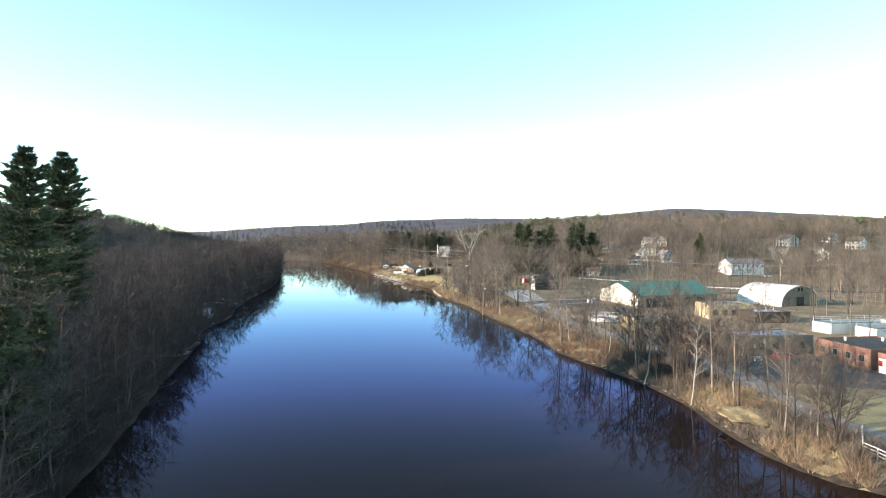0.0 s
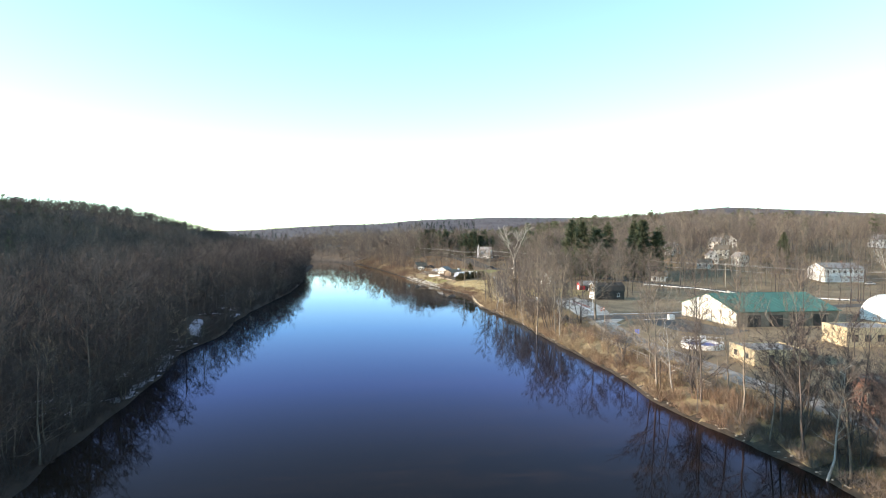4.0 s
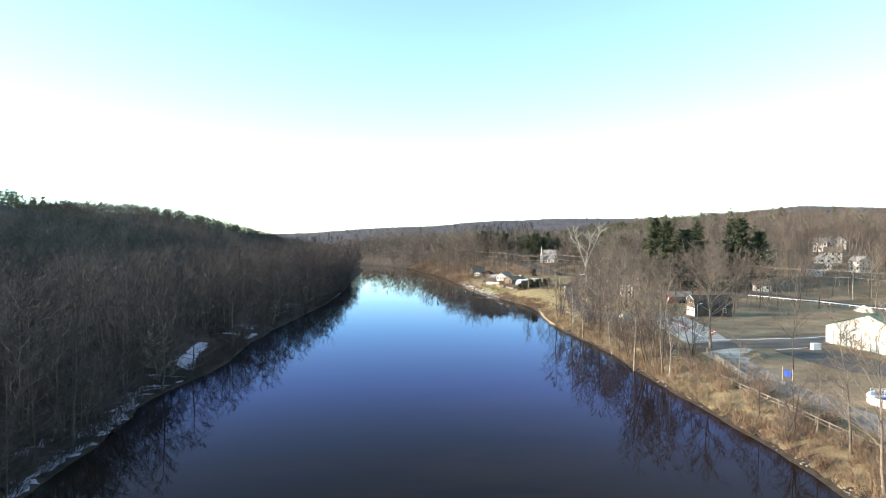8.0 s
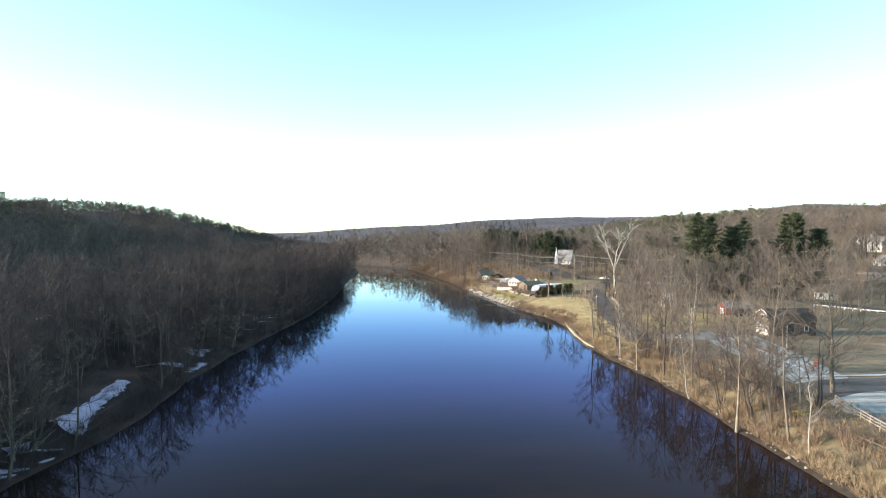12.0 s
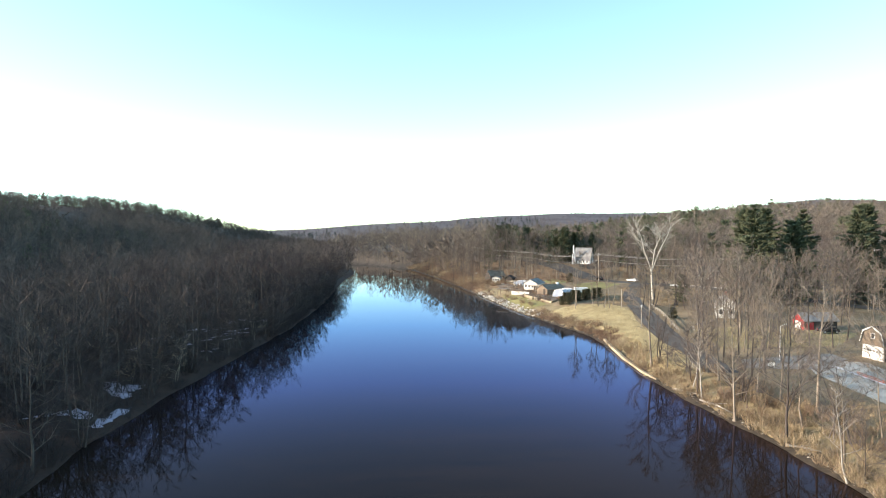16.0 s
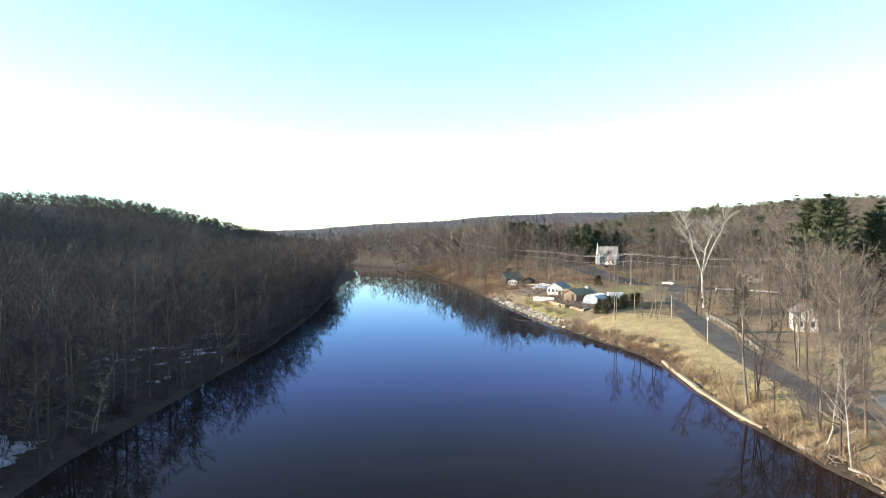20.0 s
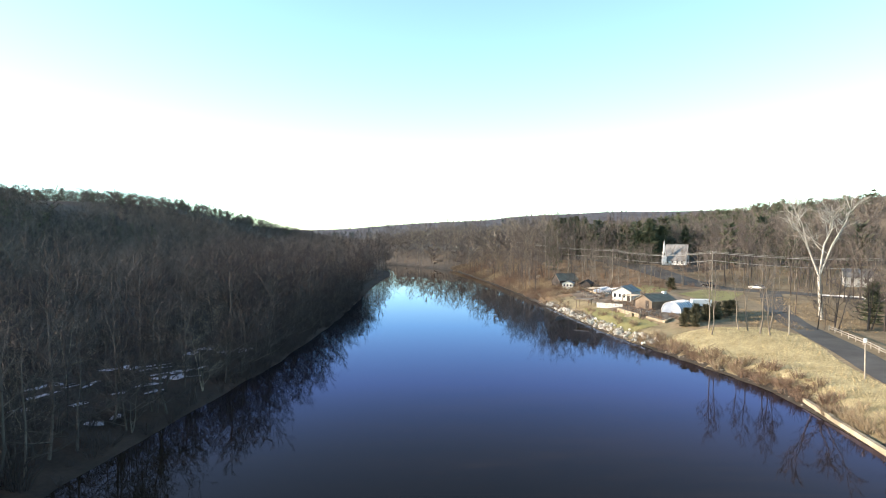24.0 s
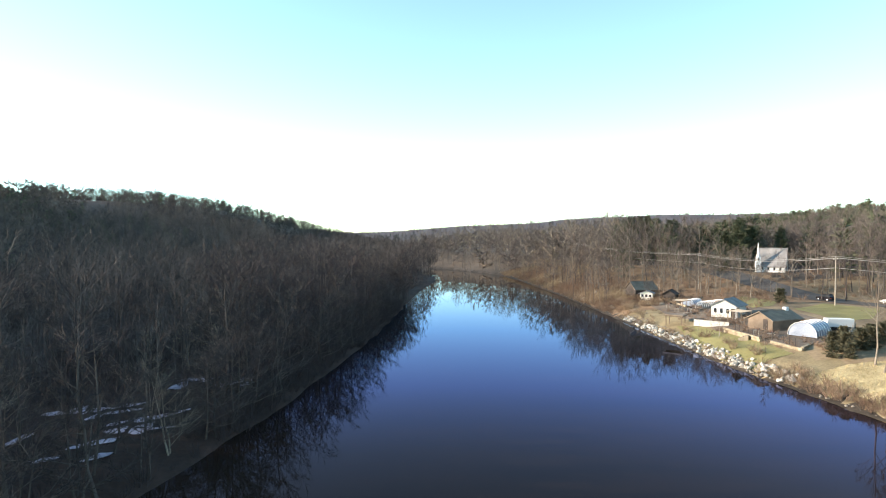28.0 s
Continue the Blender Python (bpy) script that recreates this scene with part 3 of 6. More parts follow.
rng = np.random.default_rng(7)
NEAR = [bare_tree(rng, 15, 0.8, 18, 8, 11, 0.2, 0.0115, fine=0.022), bare_tree(rng, 17, 0.7, 18, 8, 11, 0.3, 0.0115, fine=0.022), bare_tree(rng, 12, 0.95, 18, 8, 11, 0.15, 0.012, fine=0.022, stems=2),
        bare_tree(rng, 18, 0.6, 18, 8, 10, 0.4, 0.0105, fine=0.022), bare_tree(rng, 11, 0.9, 18, 8, 11, 0.12, 0.012, fine=0.022, stems=3), bare_tree(rng, 16, 0.75, 20, 8, 10, 0.25, 0.011, fine=0.022, rise=1.0)]
MID = [fine_tree(rng, 17, rng.uniform(0.8, 1.1), (12, 6, 5, 1), rng.uniform(0.15, 0.4), 0.0075, 0.027, 0.9) for _ in range(8)]
FAR = [fine_tree(rng, 16, rng.uniform(0.85, 1.2), (9, 5, 5), rng.uniform(0.15, 0.4), 0.0085, 0.044, 1.0) for _ in range(8)]


def shrub(rng, h, n, w):
    """A bare bush: thin stems fanning out from its foot."""
    C = {"v": [], "f": [], "m": [], "n": 0}
    for _ in range(n):
        a, r = rng.random() * 6.283, rng.random() ** 0.5 * h * 0.9
        foot = np.array([np.cos(a), np.sin(a), 0]) * r * 0.35
        tip = np.array([np.cos(a) * r, np.sin(a) * r, h * (0.5 + 0.6 * rng.random())]) + rng.normal(0, 0.12 * h, 3) * (1, 1, 0)
        blade(C, rng, foot, tip, w, 1)
        for _ in range(2):
            at = foot + (tip - foot) * rng.uniform(0.3, 0.8)
            blade(C, rng, at, at + (tip - foot) * 0.4 + rng.normal(0, 0.16 * h, 3), w * 0.8, 1)
    return [(np.vstack(C["v"]), np.array(C["f"]), np.array(C["m"]))]


SHRUB = [shrub(rng, 2.2, 30, 0.035) for _ in range(4)]
BRUSH = [shrub(rng, 1.4, 44, 0.026) for _ in range(4)]
MED = [fine_tree(rng, 15, rng.uniform(0.8, 1.15), (10, 6, 7), rng.uniform(0.25, 0.45), 0.0105, 0.031, 1.1) for _ in range(7)]
PINE = [conifer(rng, 25, 0.27, 28, 7, 8, 0.05, 0.5, 1.0, 0.68, 7), conifer(rng, 23, 0.3, 26, 7, 8, 0.04, 0.55, 1.05, 0.6, 7), conifer(rng, 27, 0.24, 30, 7, 7, 0.06, 0.45, 0.95, 0.72, 7)]
FARPINE = [conifer(rng, 16, rng.uniform(0.22, 0.3), 9, 5, 4, 0.08, 0.35, 2.0, rng.uniform(0.45, 0.65), sprays=2) for _ in range(4)]


def tree_thing(name, kit, mats, label, category="tree"):
    """One tree as a thing: an Empty at its foot with trunk and crown."""
    ob = empty(name, 0, 0, 0, 0, label, category)
    for nm, (v, f, m) in zip(("trunk", "crown"), kit):
        part(nm, tri_mesh(nm, v, f, mats, m), None, ob)
    return ob


def stand(first, spots, sizes, group=""):
    """Copies of trees at spots; the first ones are used up at the first spots."""
    for k, ((x, y, z), s) in enumerate(zip(spots, sizes)):
        src = first[k % len(first)]
        m = Matrix.Translation((x, y, z - 0.12)) @ Matrix.Rotation(rng.random() * 6.283, 4, "Z") @ Matrix.Scale(s, 4)
        ob = src if k < len(first) else copy_thing(src, Matrix())
        ob.matrix_basis = m
        if group:
            ob["group"] = group


def clear(x, y, zones):
    """Whether spots lie outside all the round zones."""
    ok = np.ones(np.shape(x), bool)
    for a, b, r in zones:
        ok &= np.hypot(x - a, y - b) > r
    return ok


TONES = ["bark", "wood", "bark", "twig", "bark2", "twig2"]
CREST = [fine_tree(rng, 13, 1.3, (9, 4, 4), 0.0, 0.009, 0.24, 0.5) for _ in range(6)]

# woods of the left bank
edge = [tree_thing("bare_tree", k, ("bark", "shadewood"), "leafless dark riverbank tree leaning over the water") for k in [bare_tree(rng, 14, 1.05, 16, 8, 9, 0.08, 0.011, rise=0.4, fine=0.03), bare_tree(rng, 16, 0.9, 16, 8, 9, 0.12, 0.011, rise=0.5, fine=0.03), bare_tree(rng, 9, 1.15, 18, 8, 8, 0.05, 0.011, rise=0.5, stems=3, fine=0.03)]]
w0 = scatter(rng, -80, 5, 35, 470, 4.4, lambda x, y, s, d: (s == 1) & (d > 0.8) & (d < 9) & clear(x, y, [(-47, 198, 8), (-51, 210, 8), (-55, 220, 6), (-41, 194, 5)]))
stand(edge, w0, rng.uniform(0.6, 1.1, len(w0)), "left bank trees")
pale_edge = [tree_thing("pale_tree", bare_tree(rng, 12, 0.9, 16, 7, 7, 0.1, 0.010, rise=0.6, fine=0.028, stems=2), ("bark2", "bark2"), "pale-barked leafless tree standing out of dark woods")]
wp = scatter(rng, -90, -20, 120, 440, 9.0, lambda x, y, s, d: (s == 1) & (d > 2) & (d < 26) & (rng.random(x.shape) < 0.22))
stand(pale_edge, wp, rng.uniform(0.55, 0.95, len(wp)), "left bank trees")
w1 = scatter(rng, -170, 0, 20, 470, 4.4, lambda x, y, s, d: (s == 1) & (d > 9) & (d < 48) & (y < 430) & ((np.hypot((x + 63) / 13, (y - 298) / 22) > 1) | (rng.random(x.shape) < 0.4)) & clear(x, y, [(-47, 198, 6), (-51, 210, 6), (-55, 220, 5)]))
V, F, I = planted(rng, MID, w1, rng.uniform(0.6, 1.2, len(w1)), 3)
tagged(new("woodland", tri_mesh("woodland", V, F, ["shadewood", "shadewood", "bark", "wood", "bark", "shadewood"], I)), "dense leafless grey-brown riverside woodland in shade", "woodland", kind="stuff")
wb = scatter(rng, -120, 0, 30, 430, 2.3, lambda x, y, s, d: (s == 1) & (d > 0.2) & ((d < 14) & ((y < 222) | (y > 300) | (d > 9)) | (d < 45) & (rng.random(x.shape) < 0.4)) & ((np.hypot((x + 63) / 13, (y - 298) / 22) > 1) | (rng.random(x.shape) < 0.12)) & clear(x, y, [(-47, 198, 6), (-51, 210, 6), (-55, 220, 5)]))
wbe = scatter(rng, -100, 0, 40, 440, 1.4, lambda x, y, s, d: (s == 1) & (d < 4.5) & (rng.random(x.shape) < np.where((y > 222) & (y < 300), 0.12, 0.5)) & clear(x, y, [(-45, 193, 6), (-48, 198, 5)]))
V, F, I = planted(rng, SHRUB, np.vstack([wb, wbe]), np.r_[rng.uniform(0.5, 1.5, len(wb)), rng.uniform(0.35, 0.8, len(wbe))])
tagged(new("undergrowth", tri_mesh("undergrowth", V, F, ["shadewood", "shadewood"], I)), "leafless undergrowth below riverside trees, darkened as in shade", "undergrowth", kind="stuff")
w2 = scatter(rng, -260, 0, 60, 660, 6.0, lambda x, y, s, d: (s == 1) & (d > 0.8) & ((d > 48) | (y > 430)) & (d < 150))
w2b = scatter(rng, -600, 0, 250, 1100, 9.5, lambda x, y, s, d: (s == 1) & ((d >= 150) | (y >= 640)) & (d > 4) & ((x > -30 - 1.02 * (y - 242)) | (x > 10 - 0.6 * (y + 12)) | (rng.random(x.shape) < 0.25)))
V, F, I = planted(rng, CREST, w2b, rng.uniform(0.6, 0.9, len(w2b)), 2)
tagged(new("woodland", tri_mesh("woodland", V, F, ["wood", "wood", "bark", "bark"], I)), "leafless woods over the brow of a hill", "woodland", kind="stuff")
V, F, I = planted(rng, FAR, w2, rng.uniform(0.65, 1.2, len(w2)), 3)
tagged(new("woodland", tri_mesh("woodland", V, F, ["wood", "wood", "bark", "shadewood", "bark", "twig"], I)), "leafless grey-brown woods climbing a low hill", "woodland", kind="stuff")
w3 = scatter(rng, -600, -150, 250, 900, 13, lambda x, y, s, d: (s == 1) & (d > 70) & (d < 290) & (rng.random(x.shape) < 0.04 + 0.5 * (wave(x, y, 70.0) > 0.4) * (d > 120)))
V, F, I = planted(rng, FARPINE, w3, rng.uniform(0.38, 0.72, len(w3)))
tagged(new("pine_wood", tri_mesh("pine_wood", V, F, ["bark", "needle"], I)), "dark green pines among bare woods on a hill", "woodland", kind="stuff")

# the two tall white pines of the left bank, and lesser conifers
big = tree_thing("white_pine", conifer(rng, 38, 0.24, 30, 7, 11, 0.34, 0.5, 0.8, 0.8, 9), ("bark", "needle"), "tall ragged white pine standing above bare trees")
stand([big], [(-36.6, 94, 1.6), (-36.7, 84.3, 1.5)], [1.04, 1.03])
firs = [tree_thing("conifer", k, ("bark", "needle"), "dark green conifer among bare trees") for k in PINE]
spots = [(-26, 62, 0.72), (-30, 55, 0.7), (-25, 67, 0.66), (-28, 72, 0.6), (-23, 58, 0.62), (86, 352, 1.15), (94, 363, 1.2), (100, 356, 1.15), (120, 358, 1.15), (127, 366, 1.25), (133, 361, 1.1), (110, 372, 1.1), (91, 372, 1.2), (66, 356, 0.4), (206, 372, 0.75), (200, 364, 0.7), (251, 330, 0.7), (262, 326, 0.6),
         (12, 518, 0.8), (6, 526, 0.85), (2, 516, 0.68), (16, 524, 0.78), (22, 521, 0.82), (0, 532, 0.72), (10, 531, 0.8), (28, 526, 0.72), (34, 517, 0.65), (18, 508, 0.6), (26, 511, 0.58), (33, 503, 0.52), (24, 500, 0.5), (38, 497, 0.6), (44, 512, 0.7), (52, 508, 0.66),
         (36, 484, 0.6), (40, 482, 0.7), (42, 488, 0.75), (47, 494, 0.7), (56, 490, 0.6), (33, 476, 0.45)]
stand(firs, [(x, y, gz(x, y)) for x, y, _ in spots], [w for _, _, w in spots])


# woods behind the town and on the hill of the right bank
def back(x, y, s, d):
    fan = np.arctan2(x - 20, y + 12) < 0.75
    return (s == 2) & (d > 5) & fan & ((y > 486) | (x > 62) & (y > 428 - 0.1 * (x - 62)) | (x > 150) & (y > 385) | (x < 20) & (y > 468) & (d > 8)) & clear(x, y, ROOM)


YARDS = [(136, 367), (131, 352), (170, 440), (178, 398), (169, 386), (188, 384), (190, 412), (205, 452), (222, 470), (238, 520), (300, 430), (330, 400), (290, 380), (360, 470), (340, 330)]
ROOM = [(x, y, 6) for x, y in YARDS] + [(x - 2, y - 9, 5) for x, y in YARDS] + [(50, 476, 13), (96, 428, 7), (120, 450, 9), (138, 368, 12), (205, 452, 13), (220, 470, 13), (236, 520, 14), (45, 490, 6)]
w4 = np.vstack([scatter(rng, -130, 260, 380, 530, 6.4, back), scatter(rng, -130, 420, 530, 640, 8.0, back), scatter(rng, 260, 420, 380, 530, 9.0, back)])
w4b = scatter(rng, -200, 700, 640, 1150, 12.5, lambda x, y, s, d: back(x, y, s, d) & (y > 640))
w4c = scatter(rng, 330, 700, 380, 640, 14.0, lambda x, y, s, d: back(x, y, s, d) & (x > 420))
w4d = scatter(rng, -190, 30, 432, 700, 4.5, lambda x, y, s, d: (s == 2) & (d > 0.6) & (d < 26) & (rng.random(x.shape) < 0.3 + 0.65 * ((y > 475) | (d < 9))))
V, F, I = planted(rng, MED, np.vstack([w4[w4[:, 1] < 530], w4d]), np.r_[rng.uniform(0.85, 1.35, int((w4[:, 1] < 530).sum())), rng.uniform(0.35, 0.85, len(w4d))], 3)
tagged(new("woodland", tri_mesh("woodland", V, F, TONES, I)), "leafless woods on the slope above the road", "woodland", kind="stuff")
w4 = w4[w4[:, 1] >= 530]
V, F, I = planted(rng, FAR + CREST, np.vstack([w4, w4b, w4c]), np.r_[rng.uniform(0.9, 1.35, len(w4)), rng.uniform(0.8, 1.25, len(w4b)), rng.uniform(0.8, 1.25, len(w4c))], 3)
tagged(new("woodland", tri_mesh("woodland", V, F, ["bark", "wood", "bark", "twig", "bark2", "twig2"], I)), "sunlit leafless woods behind the town", "woodland", kind="stuff")
w5 = scatter(rng, 0, 700, 440, 1150, 14, lambda x, y, s, d: back(x, y, s, d) & (rng.random(x.shape) < 0.08 + 0.5 * (wave(x, y, 80.0, 2.0) > 0.2)))
V, F, I = planted(rng, FARPINE, w5, rng.uniform(0.8, 1.2, len(w5)))
tagged(new("pine_wood", tri_mesh("pine_wood", V, F, ["bark", "needle"], I)), "dark green pines among bare woods", "woodland", kind="stuff")

# far ridges
w6 = scatter(rng, -1500, 2300, 1100, 2800, 32, lambda x, y, s, d: (np.arctan2(x, y) > -0.45) & (np.arctan2(x, y) < 0.75) & (np.hypot(x, y) < 2900))
V, F, I = planted(rng, [fine_tree(rng, 10, 1.6, (8, 4), 0.05, 0.01, 0.4, 0.7) for _ in range(5)], w6, rng.uniform(0.45, 0.85, len(w6)))
tagged(new("far_woods", tri_mesh("far_woods", V, F, ["hazewood", "hazewood"], I)), "far bare woods on low ridges, greyed as by haze", "woodland", kind="stuff")
w6b = scatter(rng, -1300, 2300, 1150, 2750, 30, lambda x, y, s, d: (np.arctan2(x, y) > -0.45) & (np.arctan2(x, y) < 0.75) & (np.hypot(x, y) < 2350) & (rng.random(x.shape) < 0.05 + 0.55 * (wave(x, y, 170.0, 1.0) > 0.45)))
V, F, I = planted(rng, [conifer(rng, 15, 0.26, 6, 4, 2, 0.05, 0.35, 4.0, 0.6, sprays=1) for _ in range(4)], w6b, rng.uniform(0.7, 1.15, len(w6b)))
tagged(new("pine_wood", tri_mesh("pine_wood", V, F, ["hazewood", "hazepine"], I)), "dark far pines scattered over low ridges, cooled as by haze", "woodland", kind="stuff")

# trees of the right bank
near = [tree_thing("bare_tree", k, (("bark", "wood"), ("bark2", "twig"))[i % 2], "leafless grey-barked riverbank tree among dry brush") for i, k in enumerate(NEAR)]
TALL = [(61, 143), (64.6, 124), (65.7, 114), (66, 104), (67, 95), (66, 89), (72.7, 90.6), (74.5, 74), (75, 66), (54.8, 211), (59.4, 207), (57.8, 138.6), (61, 128),
        (46.4, 202), (50, 205), (37, 272), (38.6, 272), (41, 240), (44, 231), (51, 238), (49, 226), (52.4, 224), (55, 347), (70.5, 81), (71, 70), (69, 66), (73, 62), (76.5, 82), (79.5, 93), (70, 100), (74, 104), (70.5, 88), (57, 312), (66, 318), (62, 349), (63, 335)]
stand(near, [(x, y, gz(x, y)) for x, y in TALL], [rng.uniform(0.75, 1.05) if q[1] < 130 else 1.1 if 335 < q[1] < 350 else rng.uniform(0.85, 1.12) for q in TALL], "riverbank trees")
spots = scatter(rng, 20, 100, 62, 268, 4.0, lambda x, y, s, d: (s == 2) & (d > 1.0) & (d < 10.5) & (rng.random(x.shape) < np.where(y < 140, 0.5, np.where(y < 205, 0.2, 0.78))))
stand(near, spots, rng.uniform(0.4, 0.95, len(spots)), "riverbank trees")
thicket = [tree_thing("thicket_tree", bare_tree(rng, h, 0.75, 18, 8, 10, 0.15, 0.012, rise=1.0, fine=0.022, stems=n), ("bark", "shadewood"), "dark leafless tree in a dense riverbank thicket") for h, n in ((13, 2), (15, 1), (11, 3))]
sp = scatter(rng, 60, 84, 78, 128, 3.0, lambda x, y, s, d: (s == 2) & (d > 1.5) & (d < 15) & (np.abs(y - 103 - 0.8 * (x - 70)) < 17) & (rng.random(x.shape) < 0.42))
stand(thicket, sp, rng.uniform(0.6, 1.1, len(sp)), "thicket trees")
broad = [tree_thing("broad_tree", bare_tree(rng, 18, 0.95, 28, 9, 12, 0.28, 0.016, rise=0.75, fine=0.024), ("bark2", "twig"), "broad leafless tree with a thick trunk and spreading crown")]
sp = [(65.9, 216), (63, 299), (57.5, 231)]
stand(broad, [(x, y, gz(x, y)) for x, y in sp], [1.12, 1.0, 0.8])
slim = [tree_thing("slender_tree", bare_tree(rng, 15, 0.45, 18, 7, 7, 0.4, 0.0095, rise=1.1, fine=0.02), ("bark2", "twig"), "slender leafless tree at the edge of the grass")]
sp = [(31, 347), (37.7, 344), (39.0, 341), (40.4, 339.7), (30.6, 343), (36.4, 345.5), (42.4, 346)]
stand(slim, [(x, y, gz(x, y)) for x, y in sp], [1.0, 0.95, 1.05, 0.9, 0.85, 0.8, 0.95], "riverbank trees")
birch = tree_thing("white_birch", bare_tree(rng, 12, 0.45, 14, 6, 5, 0.3, girth=0.011), ("pale", "twig"), "slender white-barked birch on the riverbank")
spots = [(50.8, 191), (39.6, 250), (64, 101), (40, 256), (45, 219), (66, 86), (59, 134)]
stand([birch], [(x, y, gz(x, y)) for x, y in spots], [0.9, 1.0, 1.1, 0.8, 0.85, 1.1, 1.0])
def forked_tree(rng, h, reach, girth):
    """A tall bare tree whose trunk forks at a third of its height into two main limbs with whitish boughs."""
    T, C = ({"v": [], "f": [], "m": [], "n": 0} for _ in range(2))
    fork = np.array([-0.02 * h, 0, 0.36 * h])
    tube(T, [(0, 0, 0), fork * (0.6, 1, 0.5), fork], [girth * 1.25, girth, girth * 0.85], 8, 0)
    feet, ends, sizes = [], [], []
    for sx, top in ((-1, 0.95), (1, 1.0), (0.35, 0.86)):
        mid = fork + np.array([sx * 0.09 * h, 0.03 * h * sx, 0.26 * h])
        tip = np.array([sx * reach * 0.45, 0.05 * h * sx, top * h])
        tube(T, [fork, mid, (mid + tip) / 2 + (0.02 * h, 0, 0), tip], [girth * 0.6, girth * 0.45, girth * 0.28, 0], 6, 0)
        for k in range(11):
            u = (k + rng.random()) / 11
            at = mid + (tip - mid) * u if u > 0.15 else fork + (mid - fork) * (0.5 + 3 * u)
            az = rng.random() * 6.283
            ln = reach * (0.55 - 0.3 * u) * rng.uniform(0.7, 1.2)
            d = np.array([np.cos(az) * 0.75, np.sin(az) * 0.75, 0.75]) * ln
            tube(C, [at, at + d * 0.5 + rng.normal(0, 0.05, 3) * ln, at + d], [girth * 0.2, girth * 0.12, 0], 4, 0)
            feet.append(at), ends.append(at + d), sizes.append(ln)
    p, d, L = np.array(feet), (np.array(ends) - feet) / np.array(sizes)[:, None], np.array(sizes)
    V, w = [], 0.05
    for c in (8, 9):
        u = 0.25 + 0.75 * rng.random(c * len(p))
        p, d, L = np.repeat(p, c, 0), np.repeat(d, c, 0), np.repeat(L, c)
        p = p + d * (L * u)[:, None]
        d = d + rng.normal(0, 0.5, d.shape)
        d /= np.linalg.norm(d, axis=1)[:, None]
        L = L * 0.42 * rng.uniform(0.6, 1.3, len(u))
        V.append(slivers(p, p + d * L[:, None], np.full(len(p), w), rng))
        w *= 0.6
    n, V = C["n"], np.vstack(V)
    f = np.arange(len(V)).reshape(-1, 3) + n
    return [(np.vstack(T["v"]), np.array(T["f"]), np.array(T["m"])), (np.vstack(C["v"] + [V]), np.vstack([np.array(C["f"]), f]), np.array(C["m"] + [1] * len(f)))]


syc = tree_thing("sycamore", forked_tree(rng, 27, 13, 0.42), ("syc", "pale"), "tall pale-barked sycamore with forked white limbs")
stand([syc], [(58, 361, gz(58, 361)), (228, 322, gz(228, 322))], [1.0, 0.7])

# town trees
OPEN = [(112, 218, 27), (85, 250, 20), (105, 258, 26), (75, 215, 17), (68, 185, 9), (66, 165, 7), (68, 240, 12), (68, 262, 12), (82, 170, 9), (165, 213, 18), (118, 172, 12), (140, 143, 16), (112, 102, 14), (92, 118, 14), (84, 277, 10), (85, 309, 8),
        (220, 347, 20), (214, 330, 16), (203, 316, 14), (192, 300, 12), (182, 286, 10), (49, 300, 7), (61, 331, 5), (49, 320, 7), (50, 340, 7), (52, 360, 8), (60, 385, 16), (40, 400, 24), (25, 370, 16), (36, 320, 13), (36, 295, 12), (33, 335, 12), (138, 310, 14), (125, 322, 10), (150, 300, 12), (75, 270, 8), (140, 240, 26), (125, 270, 25), (55, 410, 12), (12, 400, 14), (8, 440, 14), (15, 420, 14), (85, 85, 14), (96, 95, 8)]
w7 = scatter(rng, 50, 330, 50, 440, 5.8, lambda x, y, s, d: (s == 2) & (d > 9) & (x < 130 + 0.55 * y) & clear(x, y, OPEN + ROOM) & (rng.random(x.shape) < np.where((x < 185) & (y < 262), 0.1, 0.68)))
V, F, I = planted(rng, MED, w7, rng.uniform(0.6, 1.25, len(w7)), 3)
tagged(new("town_trees", tri_mesh("town_trees", V, F, TONES, I)), "leafless trees standing among the town's yards", "woodland", kind="stuff")

ROAD = smooth_line([(118, 345), (100, 385), (72, 408), (55, 421), (47, 438), (38, 462), (28, 490), (14, 530), (-8, 575)], 1)
w8 = scatter(rng, -6, 66, 428, 482, 4.2, lambda x, y, s, d: (s == 2) & (d > 12) & (to_line(ROAD, x, y) > 6) & clear(x, y, [(50, 476, 10), (44, 473, 6), (4.6, 447, 6), (5.6, 436, 5), (11.6, 432, 5), (52, 462, 8)]) & (rng.random(x.shape) < 0.75))
V, F, I = planted(rng, MED, w8, rng.uniform(0.4, 0.95, len(w8)))
tagged(new("roadside_trees", tri_mesh("roadside_trees", V, F, ["bark2", "twig"], I)), "slender leafless trees on the embankment below the road", "woodland", kind="stuff")
wg = scatter(rng, -6, 160, 226, 482, 2.2, lambda x, y, s, d: (s == 2) & (d > 14) & (to_line(ROAD, x, y) > 5.5) & ((y > 426) & (x < 70) | (y > 405) & (x < 36) & (x > 26)) & clear(x, y, [(50, 476, 9), (44, 473, 5)]) & (rng.random(x.shape) < 0.5))
V, F, I = planted(rng, SHRUB, wg, rng.uniform(0.3, 0.8, len(wg)))
tagged(new("roadside_brush", tri_mesh("roadside_brush", V, F, ["redbrush", "redbrush"], I)), "red-brown bare brush beside the road", "brush", kind="stuff")


